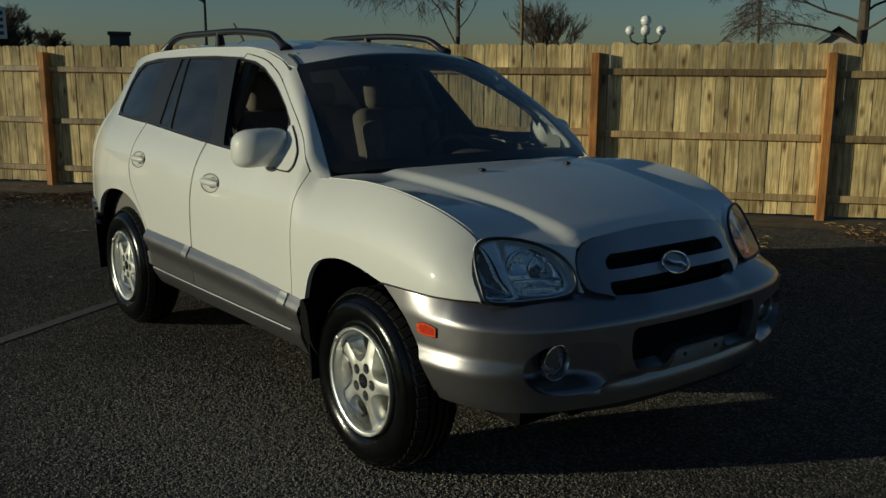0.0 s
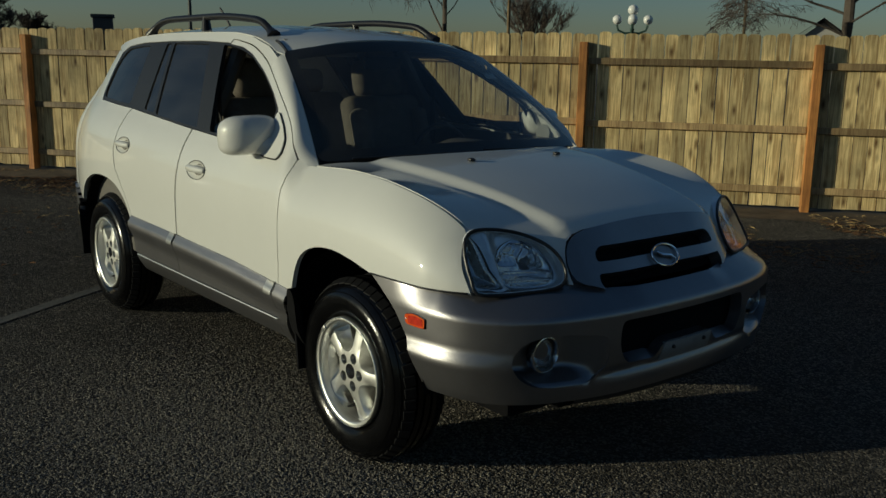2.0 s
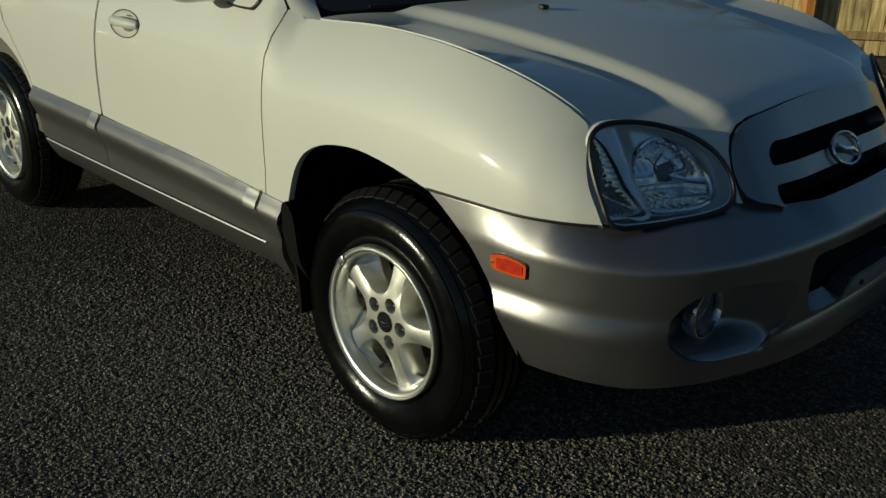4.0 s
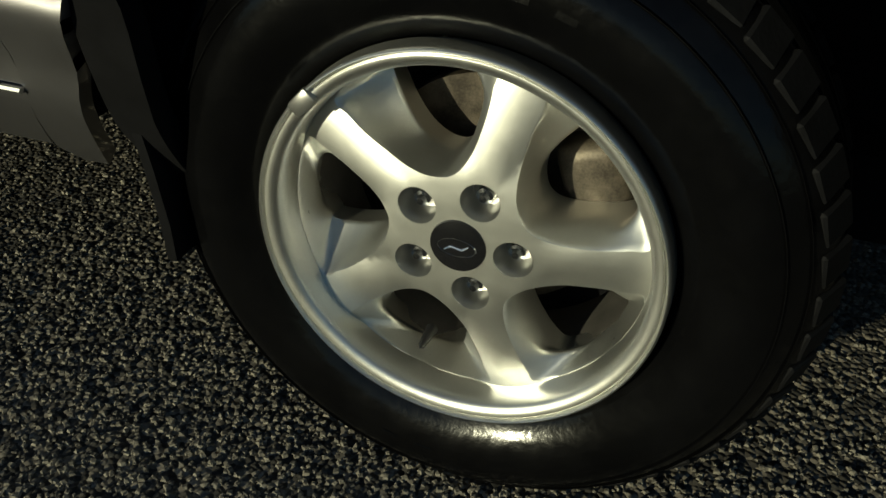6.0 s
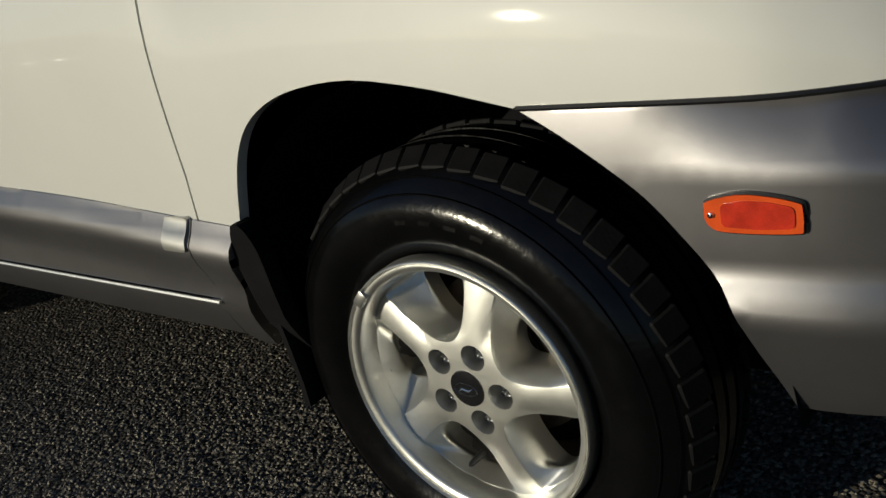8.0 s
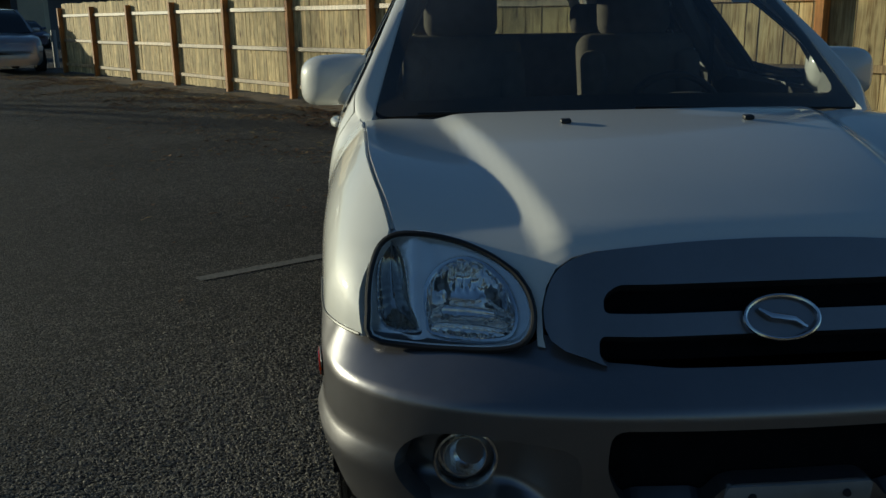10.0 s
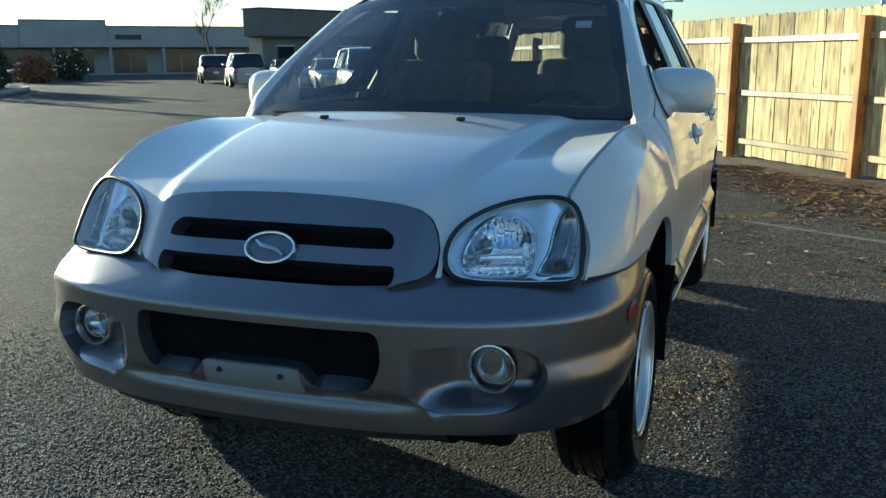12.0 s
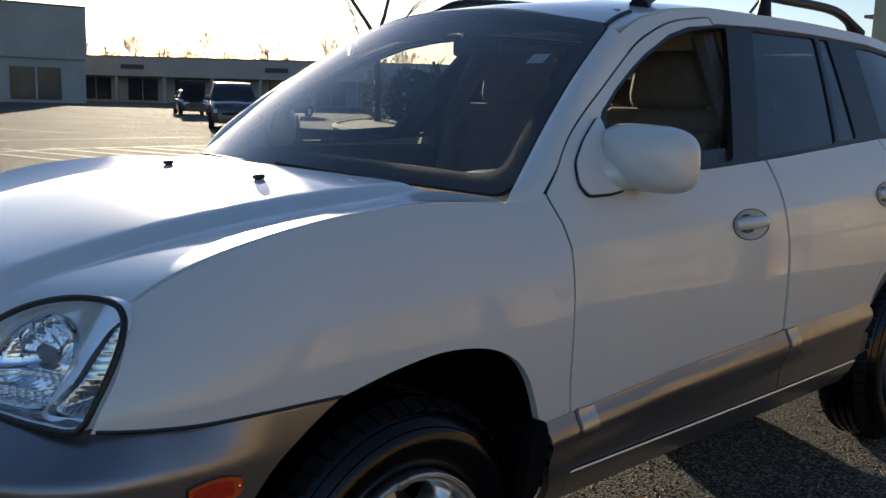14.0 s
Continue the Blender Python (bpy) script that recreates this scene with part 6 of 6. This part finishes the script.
bare_tree("bare_tree", "large spreading leafless tree behind the fence", x, y, 8.2, 1.05, 15, .40, 6, .38, .19, 3, fine=.0075, limb=.25, crook=.36, fork=((6.6, .1, 1.0, .30, .1), (2.5, .2, .75, .30, .95), (2.9, -.3, .8, .26, -.9), (3.2, .4, .7, .30, 1.0), (3.5, .3, .7, .30, -1.0), (3.9, -.4, .65, .32, .9), (4.3, .2, .7, .30, -.9), (4.7, .1, .6, .34, 1.0), (5.1, -.6, .7, .30, -.6), (5.5, .5, .6, .32, .9), (5.9, -.2, .6, .30, -1.0)))
x, y = far(E0, 146.9, 62)
bare_tree("bare_tree", "low rusty leafless tree far behind the fence", x, y, 6.4, .9, 33, 0, 5, .30, .10, 4, fine=.013, bark=RUSTTWIG)
x, y = far(E0, 167.4, 62)
bare_tree("bare_tree", "bushy leafless tree far behind the fence", x, y, 12.8, .9, 23, 0, 6, .28, .13, 4, fine=.012)
x, y = far(E0, 164.4, 66)
bare_tree("bare_tree", "low leafless tree far behind the fence", x, y, 10.0, 1.0, 29, 0, 6, .26, .11, 4, fine=.012)
bare_tree("bare_tree", "leafless tree standing on a kerbed island", -27.0, -33.6, 14.0, 1.0, 41, .0, 4, .42, .18, 3, fork=((4.1, -.55, 1.0, .32, .1), (4.25, .30, 1.0, .30, -.2), (3.9, .9, .75, .20, .3), (3.4, -.9, .5, .15, -.4)))
bare_tree("bare_tree", "slim upright leafless tree beside the car park", -60, -41.5, 9.0, .35, 52, 0, 5, .6, .12, 3)
x, y = far(E2, 170.0, 70)
bare_tree("bare_tree", "low leafless tree beyond the fence", x, y, 6.0, 1.0, 61, 0, 5, .45, .10)
for k in range(30):
    bearing = -101 - k * 1.05
    x, y = far((1.6, 2.0), bearing, 150 + 9 * math.sin(k * 2.1))
    bare_tree("bare_tree", "hazy leafless tree on the far side of the car park", x, y, 17.0 + 2.5 * math.sin(k * 1.7), .8, 100 + k, 0, 5, .36, .22, 3, .6, .024, RUSTTWIG)


def shrub(label, x, y, wide, tall, mat, count, seed, leaf=.16):
    rng = np.random.RandomState(seed)
    t = thing("shrub", label, "shrub")
    t.matrix_world = pose(x, y, 0)
    part("stem", tube([(0, 0, 0), (.05, 0, tall * .4), (.0, .1, tall * .7)], [.06, .05, .03], 6), BARK, t)
    vs, fs = [], []
    for i in range(count):
        a, h = rng.uniform(0, 6.28), rng.uniform(0.03, 1)
        r = wide / 2 * (math.sin(math.pi * min(.98, .18 + .72 * h)) ** .7) * rng.uniform(.25, 1.0) ** .5 * (1 + .22 * math.sin(3 * a + seed) + .12 * math.sin(7 * a))
        c = Vector((r * math.cos(a), r * math.sin(a), h * tall * (1 + .14 * math.sin(2 * a + seed))))
        n = Vector(rng.normal(size=3)).normalized()
        u = n.orthogonal().normalized() * leaf * rng.uniform(.5, 1.2)
        w = n.cross(u) * .5
        k = len(vs)
        vs += [c - u, c + w, c + u, c - w]
        fs.append((k, k + 1, k + 2, k + 3))
    me = bpy.data.meshes.new("foliage")
    me.from_pydata([tuple(v) for v in vs], [], fs)
    tagged(finish(new("foliage", me), mat, t, "", False), kind="stuff")
    return t


shrub("dense dark evergreen shrub on a kerbed island", -30.6, -35.2, 3.3, 2.6, EVERGREEN, 3400, 1)
shrub("yellowing leafy sapling beside the tree", -28.0, -34.9, 1.4, 2.7, OLIVE, 420, 2, .13)
shrub("rounded dark shrub far across the car park", -52, -48.5, 2.4, 2.1, EVERGREEN, 1500, 3)
shrub("low brown shrub near the shops", -46, -46, 2.6, 1.6, LITTER, 1300, 4)
shrub("slim conifer on a kerbed island", -33.0, -36.0, 1.0, 3.0, EVERGREEN, 900, 5, .12)
isle = spline([(-20, -24.2), (-18.0, -22.2), (-18.6, -24.5), (-22.0, -30.2), (-29, -37), (-33.5, -37.5), (-33, -34), (-27, -29.5)], 5, True)
b = bmesh.new()
lo, hi = [b.verts.new((*p, 0)) for p in isle], [b.verts.new((*p, .15)) for p in isle]
b.faces.new(hi)
for i in range(len(isle)):
    b.faces.new((lo[i - 1], lo[i], hi[i], hi[i - 1]))
tagged(part("kerbed_island", b, DIRT, None, smooth=False), "raised planted island in the car park", "kerb", kind="structure")
tagged(part("kerb", tube([(*p, .10) for p in isle], .12, 6, closed=True), CONCRETE, None), "pale concrete kerb round the island", "kerb", kind="structure")


# ---------------------------------------------------------------- parked vehicles
def paint(name, color, metal=.4):
    return material(name, color, .3, metal, vary=.05, scale=3, coat=.7)


PAINTS = {k: paint(k + "_car_paint", c, mt) for k, c, mt in (("silver", (.27, .28, .295), .5), ("white", (.75, .75, .73), 0), ("charcoal", (.05, .052, .06), .4), ("navy", (.03, .04, .09), .4), ("green", (.03, .07, .05), .4), ("beige", (.40, .36, .28), .5), ("red", (.22, .02, .02), .3))}
CARGLASS = material("car_window", (.018, .022, .026), .06, vary=.1, scale=2, coat=.3)
CARTYRE = material("car_tyre", (.02, .02, .021), .8, vary=.2, scale=10)


def parked(kind, colour, x, y, heading, label, hood_up=False):
    """A parked car about the middle of its floor, its nose along +x."""
    L, W, belt_h, top_h = (4.6, .88, .95, 1.43) if kind == "sedan" else (4.7, .92, 1.08, 1.74)
    if kind == "sedan":
        line = curve((-2.3, .92), (-1.9, 1.0), (-1.2, .98), (.7, .97), (1.5, .90), (2.1, .78), (2.3, .66))
        cab = [(-1.75, belt_h), (-1.05, top_h - .03), (-.3, top_h), (.35, top_h - .04), (1.15, belt_h)]
    else:
        line = curve((-2.35, 1.0), (-1.9, 1.08), (-1.2, 1.08), (.7, 1.07), (1.6, 1.02), (2.2, .92), (2.35, .80))
        cab = [(-2.28, belt_h), (-2.05, top_h - .06), (-.8, top_h), (.25, top_h - .05), (1.0, belt_h)]
    mat = PAINTS[colour]
    c = thing("parked_car", label, "car")
    c.matrix_world = pose(x, y, 0, 0, 0, heading)
    rows = []
    for s in np.linspace(-L / 2, L / 2, 25):
        e = 1 - (abs(s) / (L / 2)) ** 8 * .30
        w, zt = W * e * (1 - .06 * (abs(s) / (L / 2)) ** 2), line(s)
        half = [(w * .86, .22), (w * .97, .34), (w, .55), (w * .985, zt - .16), (w * .93, zt - .04), (w * .80, zt), (0, zt + .035)]
        rows.append([(s, a, z) for a, z in half] + [(s, -a, z) for a, z in half[-2::-1]])
    b = skin(rows)
    b.verts.ensure_lookup_table()
    n = len(rows[0])
    b.faces.new([b.verts[i] for i in range(n)])
    b.faces.new([b.verts[len(b.verts) - n + i] for i in range(n)])
    part("body", b, mat, c, sharp=50)
    xs = [p[0] for p in cab]
    zc = curve(*cab)
    rows = []
    for s in np.linspace(xs[0], xs[-1], 21):
        zt = max(belt_h + .005, zc(s))
        f = (zt - belt_h) / (top_h - belt_h)
        rows.append([(s, a * (W - .06 - .20 * k * f), belt_h - .02 + (zt - belt_h + .02) * k) for a, k in ((1, 0), (1, .5), (.97, .94), (.85, 1), (0, 1.02), (-.85, 1), (-.97, .94), (-1, .5), (-1, 0))])
    part("cabin_glass", skin(rows), CARGLASS, c, "dark car windows", sharp=50)
    rows = []
    for s in np.linspace(xs[1] + .02, xs[3], 13):
        zt = zc(s)
        rows.append([(s, a * (W - .24), zt + dz) for a, dz in ((1.06, -.05), (1.0, .006), (.6, .02), (0, .024), (-.6, .02), (-1.0, .006), (-1.06, -.05))])
    part("roof", skin(rows), mat, c)
    for sg in (1, -1):
        for i, (x0, x1) in enumerate(((cab[0], cab[1]), (cab[3], cab[4]))):
            part("pillar", tube([(x0[0], sg * (W - .07), x0[1]), (x1[0], sg * (W - .24 if i == 0 else W - .07), x1[1])] if i == 0 else [(x0[0], sg * (W - .25), x0[1]), (x1[0], sg * (W - .06), x1[1])], .04, 6), mat, c)
        part("middle_pillar", tube([(-.35, sg * (W - .05), belt_h), (-.32, sg * (W - .22), top_h - .03)], .035, 6), mat, c)
        part("door_mirror", block(.75, .93, sg * W - .02 if sg > 0 else -W - .16, W + .16 if sg > 0 else -W + .02, belt_h, belt_h + .13, .03), mat, c)
        part("headlamp", block(L / 2 - .22, L / 2 - .03, sg * W * .62 - .17, sg * W * .62 + .17, .60, .74, .04), SIGNWHITE, c, "clear headlamp")
        part("tail_lamp", block(-L / 2 + .0, -L / 2 + .16, sg * W * .66 - .14, sg * W * .66 + .14, .72, .90, .03), REDLENS, c, "red tail lamp")
        part("door_seam", block(-.36, -.345, sg * (W * .99) - .012, sg * (W * .99) + .012, .40, belt_h - .06), CARTYRE, c, smooth=False)
        for wx in (-L / 2 + .95, L / 2 - .88):
            w = part("wheel", move(lathe([(.19, -.10), (.28, -.11), (.315, -.08), (.32, 0), (.315, .08), (.28, .11), (.19, .10)], 24), pose(wx, sg * (W - .10), .32)), CARTYRE, c, "black tyre")
            part("wheel_disc", move(lathe([(0, -.075), (.10, -.085), (.20, -.095), (.205, .09), (0, .075)], 20), pose(wx, sg * (W - .10), .32)), ALLOY, w)
            part("wheel_arch", move(lathe([(0, .0), (.37, .0), (.375, .02)], 24), pose(wx, sg * (W - .012) - .01, .36)), CARTYRE, c)
    part("grille", block(L / 2 - .14, L / 2 - .0, -.45, .45, .50, .64, .02), CARTYRE, c)
    part("number_plate", block(-L / 2 - .02, -L / 2 + .03, -.16, .16, .62, .74), SIGNWHITE, c, smooth=False)
    if hood_up:
        part("open_hood", move(block(0, 1.25, -.68, .68, -.02, .02, .01), pose(.75, 0, 1.0, 0, -52, 0)), mat, c, "raised hood")
    return c


for row in (
    ("suv", "silver", -25.1, -11.6, 34, "silver parked car with its side in the sun"),
    ("sedan", "beige", -34.6, -17.9, 34, "pale beige parked sedan behind a silver one"),
    ("sedan", "navy", -48.0, -19.2, 38, "dark blue parked sedan beside the fence end"),
    ("sedan", "silver", -45.8, -25.6, 38, "silver parked sedan on asphalt"),
    ("sedan", "charcoal", -57.5, -29.6, 38, "dark parked sedan before the office"),
    ("sedan", "beige", -55.0, -32.0, 38, "beige parked sedan before the office"),
    ("suv", "silver", -39.6, -25.6, 218, "silver parked car seen from its tail"),
    ("suv", "charcoal", -46.5, -32.2, 218, "dark parked pickup beyond a silver car"),
    ("suv", "charcoal", -16.8, -29.8, 62, "dark parked sport utility vehicle with the sun behind it"),
    ("sedan", "green", -29.5, -46.0, 20, "dark green parked sedan across the car park"),
    ("sedan", "charcoal", -50.5, -51.0, 15, "dark parked sedan near the shops"),
    ("sedan", "white", -34, -41, 40, "pale parked sedan beyond the island"),
    ("sedan", "navy", -58, -58, 40, "dark parked sedan in front of the shops"),
):
    parked(*row)
parked("sedan", "charcoal", -24.5, -48.5, 70, "dark parked sedan with its hood raised", True)
x, y = far((2.69, -.24), -160.9, 31)
bollard = thing("bollard", "grey steel bollard beside the fence end", "bollard")
bollard.matrix_world = pose(x, y, 0)
part("post", tube([(0, 0, 0), (0, 0, 1.12)], .075, 12), PLATEGREY, bollard)
